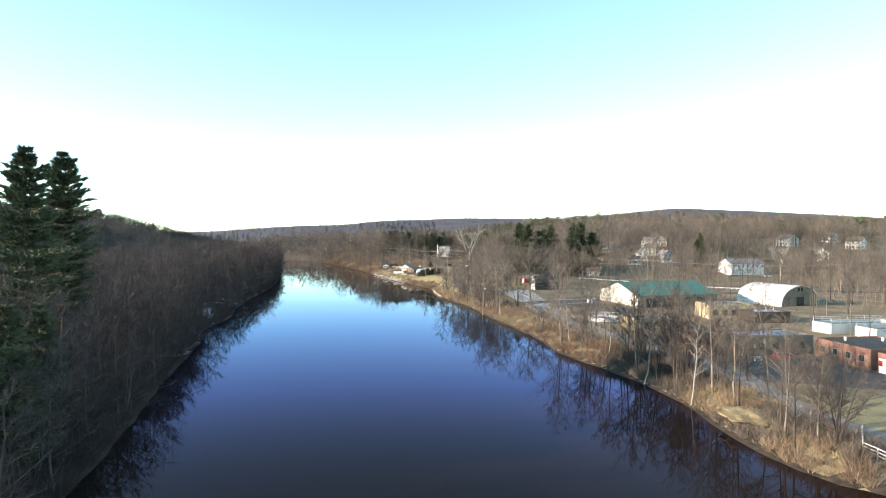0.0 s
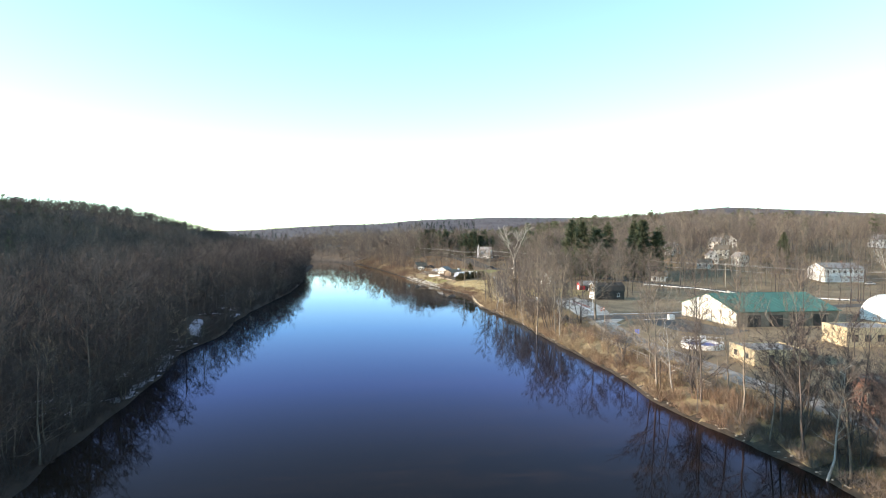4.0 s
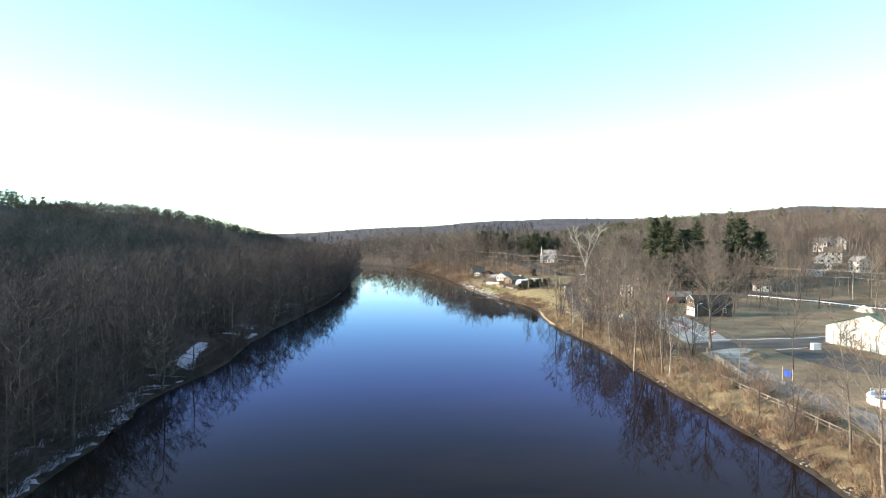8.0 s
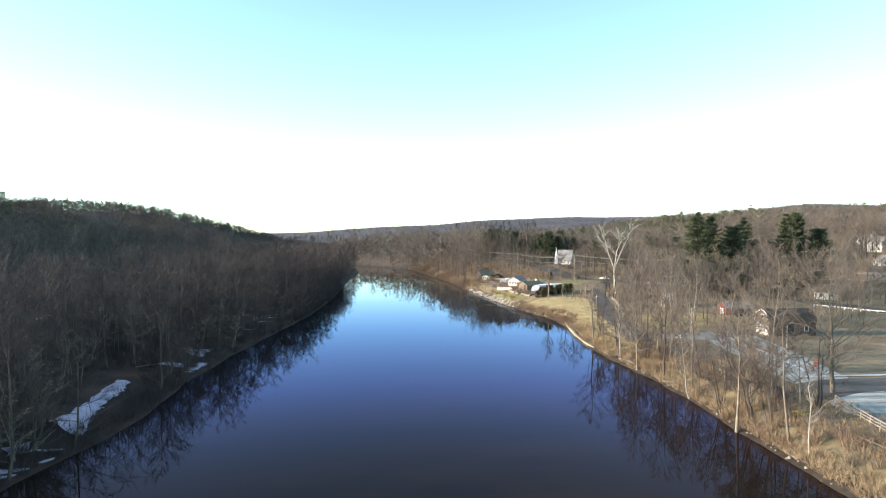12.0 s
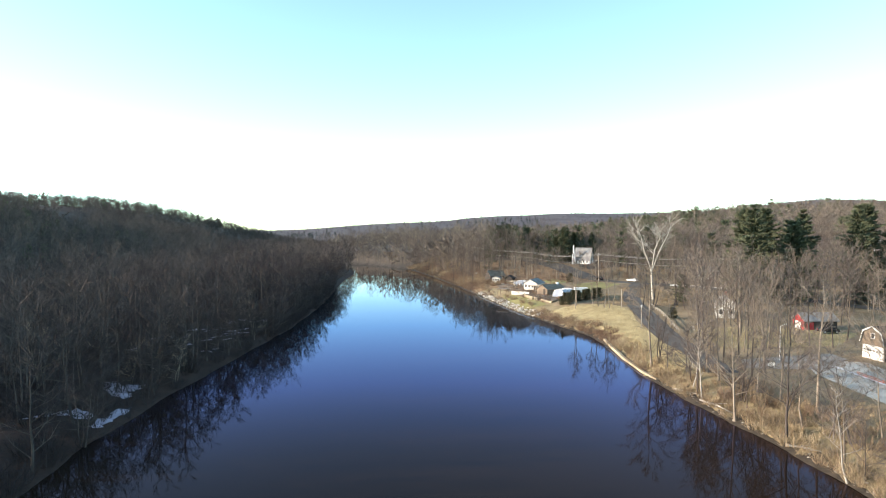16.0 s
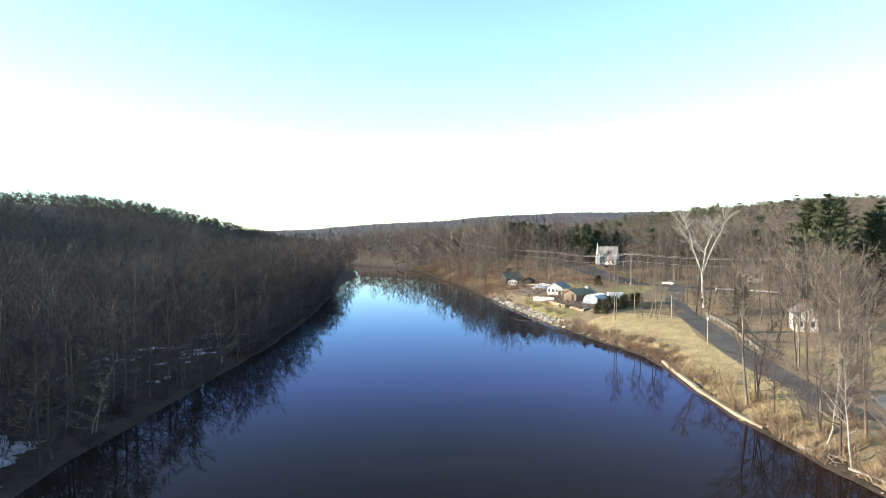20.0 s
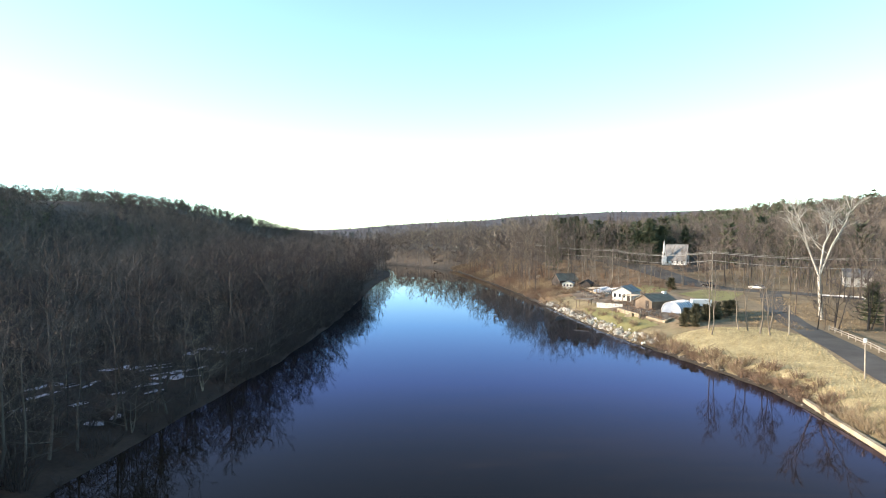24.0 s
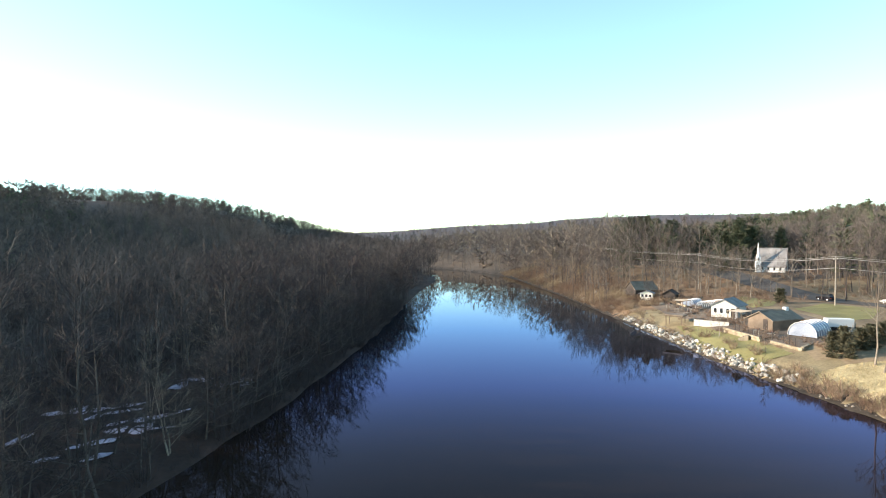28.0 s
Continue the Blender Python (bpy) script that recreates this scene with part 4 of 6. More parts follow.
def tufts(name, zone, cell, h, material, label):
    """Short dry grass: bunches of slender blades over a zone."""
    q = np.array(zone, float)
    sp = scatter(rng, q[:, 0].min(), q[:, 0].max(), q[:, 1].min(), q[:, 1].max(), cell, lambda x, y, s, d: (s == 2) & inside(q, x, y))
    n = len(sp) * 4
    at = np.repeat(sp, 4, 0) + rng.normal(0, cell * 0.3, (n, 3)) * (1, 1, 0)
    a, hh = rng.random(n) * 6.283, h * rng.uniform(0.5, 1.5, n)
    side = np.c_[np.cos(a), np.sin(a), 0 * a] * (0.035 + 0.05 * h)
    tip = at + np.c_[rng.normal(0, 0.5, (n, 2)) * hh[:, None], hh]
    v = np.stack([at - side, at + side, tip], 1).reshape(-1, 3)
    tagged(new(name, tri_mesh(name, v, np.arange(3 * n).reshape(-1, 3), [material])), label, "grass", kind="stuff")


M["blade"] = mat("dry_grass_blades", (0.28, 0.22, 0.115), (0.56, 0.455, 0.255), 0.95, 2.5, 2.0, 0.0, isle=0.25)
M["blade2"] = mat("brown_grass_blades", (0.17, 0.12, 0.068), (0.36, 0.265, 0.155), 0.95, 3.5, 2.0, 0.0, isle=0.35)
tufts("grass", [(34.6, 268), (40, 262), (45, 275), (44, 300), (44, 320), (46, 340), (42, 348), (28, 349), (21, 346), (27, 331), (33.5, 312), (34.6, 303)], 0.42, 0.22, "blade", "tufts of bright dry riverside grass")
tufts("grass", [(78, 232), (98, 240), (135, 258), (150, 280), (128, 306), (92, 296), (80, 268), (77, 250)], 1.1, 0.09, "blade2", "tufts of tan grass on the winter field")
tufts("grass", [(54, 284), (80, 290), (92, 304), (72, 312), (55, 306)], 0.7, 0.2, "blade", "tufts of dry lawn grass")
tufts("grass", [(52, 392), (62, 398), (70, 380), (62, 345), (56, 345)], 0.8, 0.3, "blade2", "tufts of brown grass beside the lane")
tufts("grass", [(36, 404), (47, 418), (56, 408), (48, 392), (40, 387)], 0.8, 0.12, "greenlawn", "tufts of olive lawn grass beside the road")
tufts("grass", [(8.5, 393), (11.5, 366), (15.5, 355), (23, 358), (20, 369), (16.5, 380), (13, 389)], 0.7, 0.1, "greenlawn", "short lawn grass above the stone bank")
tufts("grass", [(26, 405), (40, 380), (52, 370), (50, 345), (40, 350), (36, 362)], 0.8, 0.3, "blade2", "rough brown grass behind the greenhouse")
tufts("grass", [(66, 55), (64, 130), (58, 180), (52, 240), (60, 245), (68, 190), (74, 130), (80, 60)], 0.75, 0.4, "blade2", "rough dry grass on the riverbank")

wy = scatter(rng, -2, 46, 358, 448, 1.9, lambda x, y, s, d: (s == 2) & (d > 8) & (x + 0.45 * y < 204) & (x + 0.45 * y > 184) & (rng.random(x.shape) < 0.5))
V, F, I = planted(rng, BRUSH, wy, rng.uniform(0.3, 1.0, len(wy)))
tagged(new("nursery_brush", tri_mesh("nursery_brush", V, F, ["redbrush", "redbrush"], I)), "bare shrubs and stalks among the nursery sheds", "brush", kind="stuff")
# brush of the right bank
wb = scatter(rng, -100, 100, 50, 600, 1.1, lambda x, y, s, d: (s == 2) & (d > 0.2) & ((d < 10) & (y < 264) | (d < 4.4) & (y < 352) | (d < 5.5) & (y >= 352) & (y <= 425) & (rng.random(x.shape) < 0.22) | (d > 0.2) & (d < 22) & (y > 425)) & (rng.random(x.shape) < np.where(y > 425, 0.6, np.where(d < 2.4, 1.0, np.where((y > 125) & (y < 265), 0.32, 0.6)))))
V, F, I = planted(rng, BRUSH, wb, rng.uniform(0.45, 1.35, len(wb)))
red = wave(V[:, 0], V[:, 1], 9.0)[F[:, 0]] + rng.normal(0, 0.5, len(F)) > np.where(V[F[:, 0], 1] > 300, -0.5, np.where(V[F[:, 0], 1] < 205, -0.1, 0.4))
tagged(new("bank_brush", tri_mesh("bank_brush", V, F, ["reed", "redbrush", "twig"], np.where((V[F[:, 0], 1] < 118) & (wave(V[:, 0], V[:, 1], 7.0)[F[:, 0]] > -0.35), 2, red.astype(int)))), "dry straw-coloured and red-brown brush on the riverbank", "brush", kind="stuff")


wr = scatter(rng, 30, 100, 55, 262, 2.4, lambda x, y, s, d: (s == 2) & (d > 1.5) & (d < 11) & (rng.random(x.shape) < 0.3 + 0.3 * (wave(x, y, 11.0) > 0.1)))
V, F, I = planted(rng, [shrub(rng, 2.0, 70, 0.02) for _ in range(4)], wr, rng.uniform(0.5, 1.35, len(wr)), 2)
tagged(new("bank_bushes", tri_mesh("bank_bushes", V, F, ["redbrush", "redbrush", "wood", "twig"], I)), "rounded bare grey-brown bushes on the riverbank", "brush", kind="stuff")


# ---- roads, lots and ground cover ----
drape("road", ribbon([(300, 235), (225, 262), (160, 290), (135, 318), (118, 345), (100, 385), (72, 408), (55, 421), (47, 438), (38, 462), (28, 490), (14, 530), (-8, 575)], 8.5), "asphalt", 0.07, 3, "grey asphalt main road between the houses and the river", "road")
drape("road", ribbon([(47, 262), (46.8, 298), (47.4, 313), (49, 341), (51.5, 366), (58, 392), (64, 411)], 5.6), "asphalt", 0.05, 2.5, "narrow asphalt lane along the riverside grass", "road")
drape("road", ribbon([(60, 214), (70, 222), (84, 224), (98, 229), (150, 254), (200, 268)], 8.5), "asphalt", 0.05, 2.5, "asphalt drive past the metal shed", "road")
drape("gravel_lot", [(62, 205), (66, 198), (75, 213), (74, 230), (76, 250), (76, 272), (66, 275), (62, 262), (63, 240)], "gravel", 0.04, 2.5, "pale gravel lot with tyre tracks", "gravel lot")
drape("path", ribbon([(66, 205), (66, 186), (67.5, 172), (70, 158), (73, 140), (78, 120), (80, 100), (78, 86), (77, 72), (80, 58)], 5.6), "track", 0.055, 2.5, "pale grey asphalt service path", "path")
drape("yard", [(79, 215), (92, 219), (97, 202), (102, 196), (92, 188), (83, 194), (80, 206)], "asphalt", 0.045, 2.5, "dark asphalt yard beside the metal shed", "yard")
drape("yard", [(82, 92), (96, 88), (112, 80), (122, 95), (107, 100), (105, 112), (86, 112)], "asphalt", 0.04, 2.5, "worn asphalt yard before the brick garages", "yard")
drape("parking_lot", [(52, 266), (66, 265), (74, 275), (74, 281), (54, 273.5)], "track", 0.06, 2.5, "pale worn parking lot", "parking lot")
drape("verge", [(34.6, 268), (40, 262), (45, 275), (44, 300), (44, 320), (46, 340), (42, 348), (28, 349), (21, 346), (27, 331), (33.5, 312), (34.6, 303)], "verge", 0.04, 2.5, "bright dry straw-coloured riverside grass", "grass")
drape("lawn", [(80, 66), (82, 84), (98, 84), (112, 78), (108, 66), (92, 58)], "lawn", 0.05, 3, "olive winter grass beside the service path", "lawn")
drape("lawn", [(54, 284), (80, 290), (92, 304), (72, 312), (55, 306)], "lawn", 0.05, 3, "olive winter lawn before the red shed", "lawn")
drape("lawn", [(8.5, 393), (11.5, 366), (15.5, 355), (23, 358), (20, 369), (16.5, 380), (13, 389)], "greenlawn", 0.05, 2, "clipped olive lawn above the stone bank", "lawn")
drape("lawn", [(36, 404), (47, 418), (56, 408), (48, 392), (40, 387)], "greenlawn", 0.05, 2.5, "olive winter lawn beside the road", "lawn")
drape("lawn", [(28, 408), (26, 424), (31, 432), (37, 420), (33, 410)], "greenlawn", 0.05, 2.5, "olive winter lawn beside the road", "lawn")
drape("nursery_yard", [(16, 378), (24.5, 360), (31, 366), (40, 380), (33, 402), (22, 420), (14, 436), (3, 440), (8, 410), (14, 392)], "yardsoil", 0.035, 2.5, "brown bare nursery yard", "yard")
drape("field", [(78, 232), (98, 240), (135, 258), (150, 280), (128, 306), (92, 296), (80, 268), (77, 250)], "field", 0.03, 3, "mown tan winter field", "field")
for line, w in (([(66, 227), (84, 230.5), (97, 235), (125, 248)], 0.9), ([(69, 232), (70, 250), (68, 268)], 0.7), ([(80, 216.5), (88, 219.5)], 0.6)):
    drape("snow_strip", ribbon(line, w), "snowlit", 0.1, 1.0, "thin strip of old snow beside the pavement", "snow", "stuff")


def snow(outline, label):
    """A thin patch of snow with a ragged edge."""
    q = []
    for a, b in zip(np.array(outline, float), np.roll(np.array(outline, float), -1, 0)):
        n = max(2, int(np.hypot(*(b - a)) / 0.9))
        q += [a + (b - a) * k / n + rng.normal(0, 0.34, 2) for k in range(n)]
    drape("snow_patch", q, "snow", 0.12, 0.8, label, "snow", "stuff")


for q in [[(-47, 192.6), (-43.2, 189.9), (-41.4, 191), (-44, 196.5), (-46.9, 204.5), (-48.3, 210.5), (-51.6, 217), (-54.2, 218), (-52.2, 211.5), (-50, 203.5), (-48.2, 197.5)],
          [(-45.8, 182.2), (-45.1, 185.3), (-43.2, 183.4), (-43.9, 180.8)], [(-57, 228), (-56, 231), (-52.7, 233), (-52.9, 230.5)],
          [(-60.2, 249.2), (-57.1, 249.5), (-52.4, 246.1), (-49.8, 241.0), (-52.6, 241.3), (-56, 245)], [(-54, 231), (-53.0, 233.5), (-48.5, 231.6), (-50, 229.8)]]:
    snow(q, "patch of old snow on the shaded shore")
for y0, y1, w0, off in ((129, 137, 1.5, 1.3), (138.5, 145, 1.9, 1.5), (146, 149.5, 1.2, 1.0), (151, 168, 1.7, 1.5), (166, 172, 2.4, 3.2), (141, 152, 1.2, 6.0), (155, 166, 1.4, 7.0), (228, 238, 1.3, 2.5), (244, 249, 2.6, 7.0)):
    ys = np.arange(y0, y1 + 0.1, 1.5)
    snow(ribbon(np.c_[np.interp(ys, SHORE_L[:, 1], SHORE_L[:, 0]) - off + 0.3 * np.sin(ys), ys], w0, 1)[::2], "ledge of old snow along the shaded shore")
for k in range(80):
    t = rng.random()
    if k < 22:
        y = 128 + 58 * t
        x = np.interp(y, SHORE_L[:, 1], SHORE_L[:, 0]) - rng.uniform(0.8, 4.0)
        a, b = rng.uniform(0.3, 0.75), rng.uniform(0.8, 2.4)
    elif k < 58:
        x, y = rng.uniform(-75, -54), rng.uniform(276, 325)
        a, b = rng.uniform(0.4, 1.1), rng.uniform(0.9, 2.8)
    else:
        x, y = rng.uniform(-50, -33), rng.uniform(75, 130)
        a, b = rng.uniform(0.3, 0.7), rng.uniform(0.7, 2.0)
    ang = np.arange(10) * 0.6283
    rr = 1 + rng.uniform(-0.4, 0.4, 10)
    th = rng.uniform(-0.9, 0.6)
    u, v = np.cos(ang) * a * rr, np.sin(ang) * b * rr
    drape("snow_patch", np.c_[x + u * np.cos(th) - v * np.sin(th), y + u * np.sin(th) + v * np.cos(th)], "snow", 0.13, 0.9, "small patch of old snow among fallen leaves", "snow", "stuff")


# ---- building kit ----
def window(ob, x, y, z, w, h, face, mat_frame="white", bars=0):
    """A window on a wall that faces -x, +x, -y or +y of its house: frame with a pane let into it."""
    d = 0.05
    s = {"-x": (-1, 0), "+x": (1, 0), "-y": (0, -1), "+y": (0, 1)}[face]

    def slab(a0, a1, z0, z1, o0, o1):
        if s[0]:
            return (x + min(s[0] * o0, s[0] * o1), x + max(s[0] * o0, s[0] * o1), y + a0, y + a1, z + z0, z + z1)
        return (x + a0, x + a1, y + min(s[1] * o0, s[1] * o1), y + max(s[1] * o0, s[1] * o1), z + z0, z + z1)

    f = 0.1
    rows = [slab(-w / 2 - f, -w / 2, 0, h, 0, d), slab(w / 2, w / 2 + f, 0, h, 0, d), slab(-w / 2 - f, w / 2 + f, h, h + f, 0, d), slab(-w / 2 - f - 0.05, w / 2 + f + 0.05, -f, 0, 0, d + 0.05)]
    rows += [slab(-w / 2 + w * (k + 1) / (bars + 1) - 0.03, -w / 2 + w * (k + 1) / (bars + 1) + 0.03, 0, h, 0.012, d) for k in range(bars)]
    fr = part("window", boxes(*rows), mat_frame, ob)
    part("pane", boxes(slab(-w / 2, w / 2, 0, h, 0.004, 0.015)), "glass", fr)
    return fr


def door(ob, x, y, z, w, h, face, material, panels=0, handle=True):
    """A door leaf with raised panels on a wall."""
    s = {"-x": (-1, 0), "+x": (1, 0), "-y": (0, -1), "+y": (0, 1)}[face]

    def slab(a0, a1, z0, z1, o0, o1):
        if s[0]:
            return (x + min(s[0] * o0, s[0] * o1), x + max(s[0] * o0, s[0] * o1), y + a0, y + a1, z + z0, z + z1)
        return (x + a0, x + a1, y + min(s[1] * o0, s[1] * o1), y + max(s[1] * o0, s[1] * o1), z + z0, z + z1)

    rows = [slab(-w / 2, w / 2, 0, h, 0, 0.05)]
    for k in range(panels):
        rows.append(slab(-w / 2 + 0.08, w / 2 - 0.08, h * (k + 0.08) / panels, h * (k + 0.92) / panels, 0.05, 0.075))
    lf = part("door", boxes(*rows), material, ob)
    if handle:
        part("handle", boxes(slab(w / 2 - 0.18, w / 2 - 0.1, 0.98, 1.06, 0.05, 0.13)), "galv", lf)
    return lf


def roof_pair(ob, w, l, eave, rise, roof, t=0.18, o=0.4, ribs=0):
    for sgn in (-1, 1):
        e = eave - o * rise / (w / 2)
        r = part("roof", prism([(0, eave + rise + 0.02), (0, eave + rise + t), (sgn * (w / 2 + o), e + t), (sgn * (w / 2 + o), e + 0.02)], -l / 2 - o, l / 2 + o), roof, ob)
        for k in range(ribs):
            y = -l / 2 + l * (k + 0.5) / ribs
            part("seam", prism([(sgn * 0.1, eave + rise + t - 0.02), (sgn * 0.1, eave + rise + t + 0.07), (sgn * (w / 2 + o), e + t + 0.07), (sgn * (w / 2 + o), e + t - 0.02)], y - 0.06, y + 0.06), roof, r)
    part("ridge_cap", prism([(-0.25, eave + rise + t - 0.05), (0, eave + rise + t + 0.06), (0.25, eave + rise + t - 0.05)], -l / 2 - o, l / 2 + o), roof, ob)


def gable(name, x, y, turn, w, l, eave, rise, wall, roof, label, category, z=None, ribs=0):
    """A gabled building: its ridge runs along its own y, its gables face -y and +y."""
    ob = empty(name, x, y, gz(x, y) if z is None else z, turn, label, category)
    part("wall", prism([(-w / 2, -0.6), (w / 2, -0.6), (w / 2, eave), (0, eave + rise), (-w / 2, eave)], -l / 2, l / 2), wall, ob)
    roof_pair(ob, w, l, eave, rise, roof, ribs=ribs)
    return ob


def flat_block(name, x, y, turn, w, l, h, wall, roof, label, category, parapet=0.35):
    """A flat-roofed block with a parapet and a roof sheet inside it."""
    ob = empty(name, x, y, gz(x, y), turn, label, category)
    part("wall", boxes((-w / 2, w / 2, -l / 2, l / 2, -0.6, h)), wall, ob)
    part("roof", boxes((-w / 2 + 0.25, w / 2 - 0.25, -l / 2 + 0.25, l / 2 - 0.25, h, h + 0.12)), roof, ob)
    part("parapet", boxes((-w / 2 - 0.04, w / 2 + 0.04, -l / 2 - 0.04, -l / 2 + 0.22, h, h + parapet), (-w / 2 - 0.04, w / 2 + 0.04, l / 2 - 0.22, l / 2 + 0.04, h, h + parapet),
                          (-w / 2 - 0.04, -w / 2 + 0.22, -l / 2 + 0.22, l / 2 - 0.22, h, h + parapet), (w / 2 - 0.22, w / 2 + 0.04, -l / 2 + 0.22, l / 2 - 0.22, h, h + parapet)), wall, ob)
    return ob


def chimney(ob, x, y, z0, z1, material="brick", s=0.35):
    c = part("chimney", boxes((x - s, x + s, y - s, y + s, z0, z1), (x - s - 0.06, x + s + 0.06, y - s - 0.06, y + s + 0.06, z1, z1 + 0.12)), material, ob)
    return c


# ---- the works on the south of the right bank ----
shed = gable("metal_shed", 114.7, 218.3, -78.5, 26, 33, 4.2, 3.9, "cream", "green", "large cream metal shed with a ribbed green roof", "shed", ribs=22)
for k in range(6):
    px = -10.5 + 4.2 * k
    part("downpipe", boxes((px - 0.09, px + 0.09, -16.62, -16.5, 0, 3.2 + 0.28 * (3 - abs(k - 2.5)))), "rail", shed)
door(shed, -11.2, -16.5, 0, 1.1, 2.1, "-y", "white")
# A thin brown panel covers the cream wall on the +x side.
part("side_panel", boxes((13.0, 13.05, -16.4, 16.4, -0.3, 4.1)), "brownroof", shed, "thin brown panel over the side wall")
for k in range(4):
    door(shed, 13.05, -11 + 7 * k, 0, 4.2, 3.3, "+x", "dark", 4, False)
part("base_trim", boxes((-13.02, 13.02, -16.53, -16.5, -0.3, 0.35)), "concrete", shed)

ob = empty("quonset_hut", 161.5, 217.5, gz(161, 217), 20, "rounded galvanised quonset hut with a dark end wall", "hut")
arc = [(10 * math.cos(a), 1.3 + 6.0 * math.sin(a)) for a in np.linspace(0, math.pi, 25)]
for x in (-9.9, 9.9):
    part("side_wall", boxes((x - 0.15, x + 0.15, -9.6, 9.6, -0.6, 1.4)), "white", ob, "white low side wall")
part("shell", prism(arc + [(x * 0.97, z - 0.12) for x, z in arc[::-1]], -9.8, 9.8), "galv", ob)
for k in range(24):
    y = -9.6 + 0.83 * k
    part("rib", prism([(x * 1.001, z + 0.012) for x, z in arc] + [(x * 0.99, z - 0.02) for x, z in arc[::-1]], y - 0.05, y + 0.05), "galv", ob)
for y in (-9.4, 9.4):
    part("end_wall", prism([(9.7, -0.6)] + [(x * 0.965, z - 0.15) for x, z in arc] + [(-9.7, -0.6)], y - 0.1, y + 0.1), "brownroof", ob, "dark brown end wall")
for x in (-0.8, 0.8):
    window(ob, x, -9.5, 5.4, 0.9, 1.1, "-y", "dark")
door(ob, 0, -9.5, 0, 4, 3.2, "-y", "dark", 4, False)

wb2 = gable("white_building", 219.5, 348, 96, 13, 21, 6.3, 2.4, "white", "shingle", "white two-storey building with garage bays below", "building")
for k in range(7):
    window(wb2, -6.5, -9 + 3 * k, 4.0, 1.0, 1.4, "-x")
for k in range(5):
    door(wb2, -6.5, -8 + 4 * k, 0, 2.8, 2.7, "-x", "galv", 4, False)
for k in range(3):
    window(wb2, -4 + 4 * k, -10.5, 4.0, 1.0, 1.4, "-y")
    window(wb2, -4 + 4 * k, -10.5, 1.0, 1.0, 1.4, "-y")
chimney(wb2, 3.5, -6, 6.5, 9.6)

buff = flat_block("buff_building", 119.5, 178, 2, 14, 9, 4.0, "buff", "shingle", "low buff brick block with a flat roof", "building")
part("panel", boxes((3, 5, -4.58, -4.5, 0.6, 3.2)), "yellow", buff, "lime yellow painted panel")
for k in range(3):
    window(buff, -5 + 3 * k, -4.5, 1.2, 1.3, 1.4, "-y", "dark")
annex = flat_block("boiler_house", 127, 168, 2, 11, 8, 3.0, "dark", "shingle", "dark low annex with snow on its flat roof", "building")
part("snow_cover", boxes((-3, 4, -2, 3, 3.12, 3.2)), "snow", annex)
for x in (-2.5, 1.0, 3.4):
    part("vent", rod(bmesh.new(), (x, 1, 3.1), (x, 1, 4.0), 0.18, 0.18, 8), "galv", annex)

for j, (x, y) in enumerate([(140, 147), (146, 139)]):
    tank = empty("settling_tank", x, y, gz(x, y), 8, "white concrete settling tank with pipe railings", "tank")
    part("wall", boxes((-11, -10.6, -3.2, 3.2, -0.4, 2.7), (10.6, 11, -3.2, 3.2, -0.4, 2.7), (-10.6, 10.6, -3.2, -2.8, -0.4, 2.7), (-10.6, 10.6, 2.8, 3.2, -0.4, 2.7)), "oldwhite", tank)
    part("liquid", boxes((-10.6, 10.6, -2.8, 2.8, 2.0, 2.1)), "glass", tank, "dark still water")
    for k in range(9):
        for yy in (-3, 3):
            part("rail_post", rod(bmesh.new(), (-10.8 + 2.7 * k, yy, 2.7), (-10.8 + 2.7 * k, yy, 3.8), 0.035), "white", tank)
    for yy in (-3, 3):
        for z in (3.25, 3.8):
            part("handrail", rod(bmesh.new(), (-10.8, yy, z), (10.8, yy, z), 0.035), "white", tank)

gar = flat_block("brick_garage", 114.5, 108.5, 6, 15, 14, 3.6, "brick", "dark", "long red brick garage with a flat black roof", "garage")
for k in range(5):
    part("pilaster", boxes((-7.62, -7.5, -6.9 + 3.3 * k, -6.3 + 3.3 * k, 0, 3.5)), "brick", gar)
for k in range(4):
    window(gar, -7.5, -5.0 + 3.3 * k, 1.3, 1.2, 1.2, "-x", "rail")
door(gar, -7.5, -2.9, 0, 1.0, 2.1, "-x", "tan")
for x, y in ((-3, 4), (1, -3), (4, 2)):
    part("roof_vent", rod(bmesh.new(), (x, y, 3.7), (x, y, 4.5), 0.22, 0.28, 8), "galv", gar)
gar2 = flat_block("brick_garage", 117.5, 93, 6, 18, 14, 3.5, "brick", "dark", "brick garage with white roller doors beside the yard", "garage")
for k in range(4):
    door(gar2, -9, -5.2 + 3.5 * k, 0, 2.8, 2.8, "-x", "white", 5, False)
part("sign", boxes((-9.12, -9.02, 5.9, 6.7, 1.4, 2.4)), "red", gar2, "round red wall sign")

low = flat_block("pump_house", 98, 121, 8, 19, 9, 3.6, "brownroof", "shingle", "low dark brown block with snow on its flat roof", "building")
part("snow_cover", boxes((-6, 3, -2, 3, 3.72, 3.8)), "snow", low)
part("pier", boxes((-9.2, -7.6, -4.9, -4.4, -0.3, 4.2)), "buff", low, "buff brick corner pier")
part("notice", boxes((-5.2, -4.6, -4.56, -4.5, 1.4, 2.3)), "white", low)
for k in range(4):
    window(low, -3 + 3.2 * k, -4.5, 1.2, 1.4, 1.3, "-y", "dark")
bw = flat_block("brick_shed", 84.5, 120, 8, 6, 8, 4.4, "brick", "shingle", "small red brick shed among bare trees", "shed")
window(bw, -3, 0, 1.3, 1.2, 1.5, "-x", "rail")
door(bw, 1, -4, 0, 1.0, 2.1, "-y", "dark")
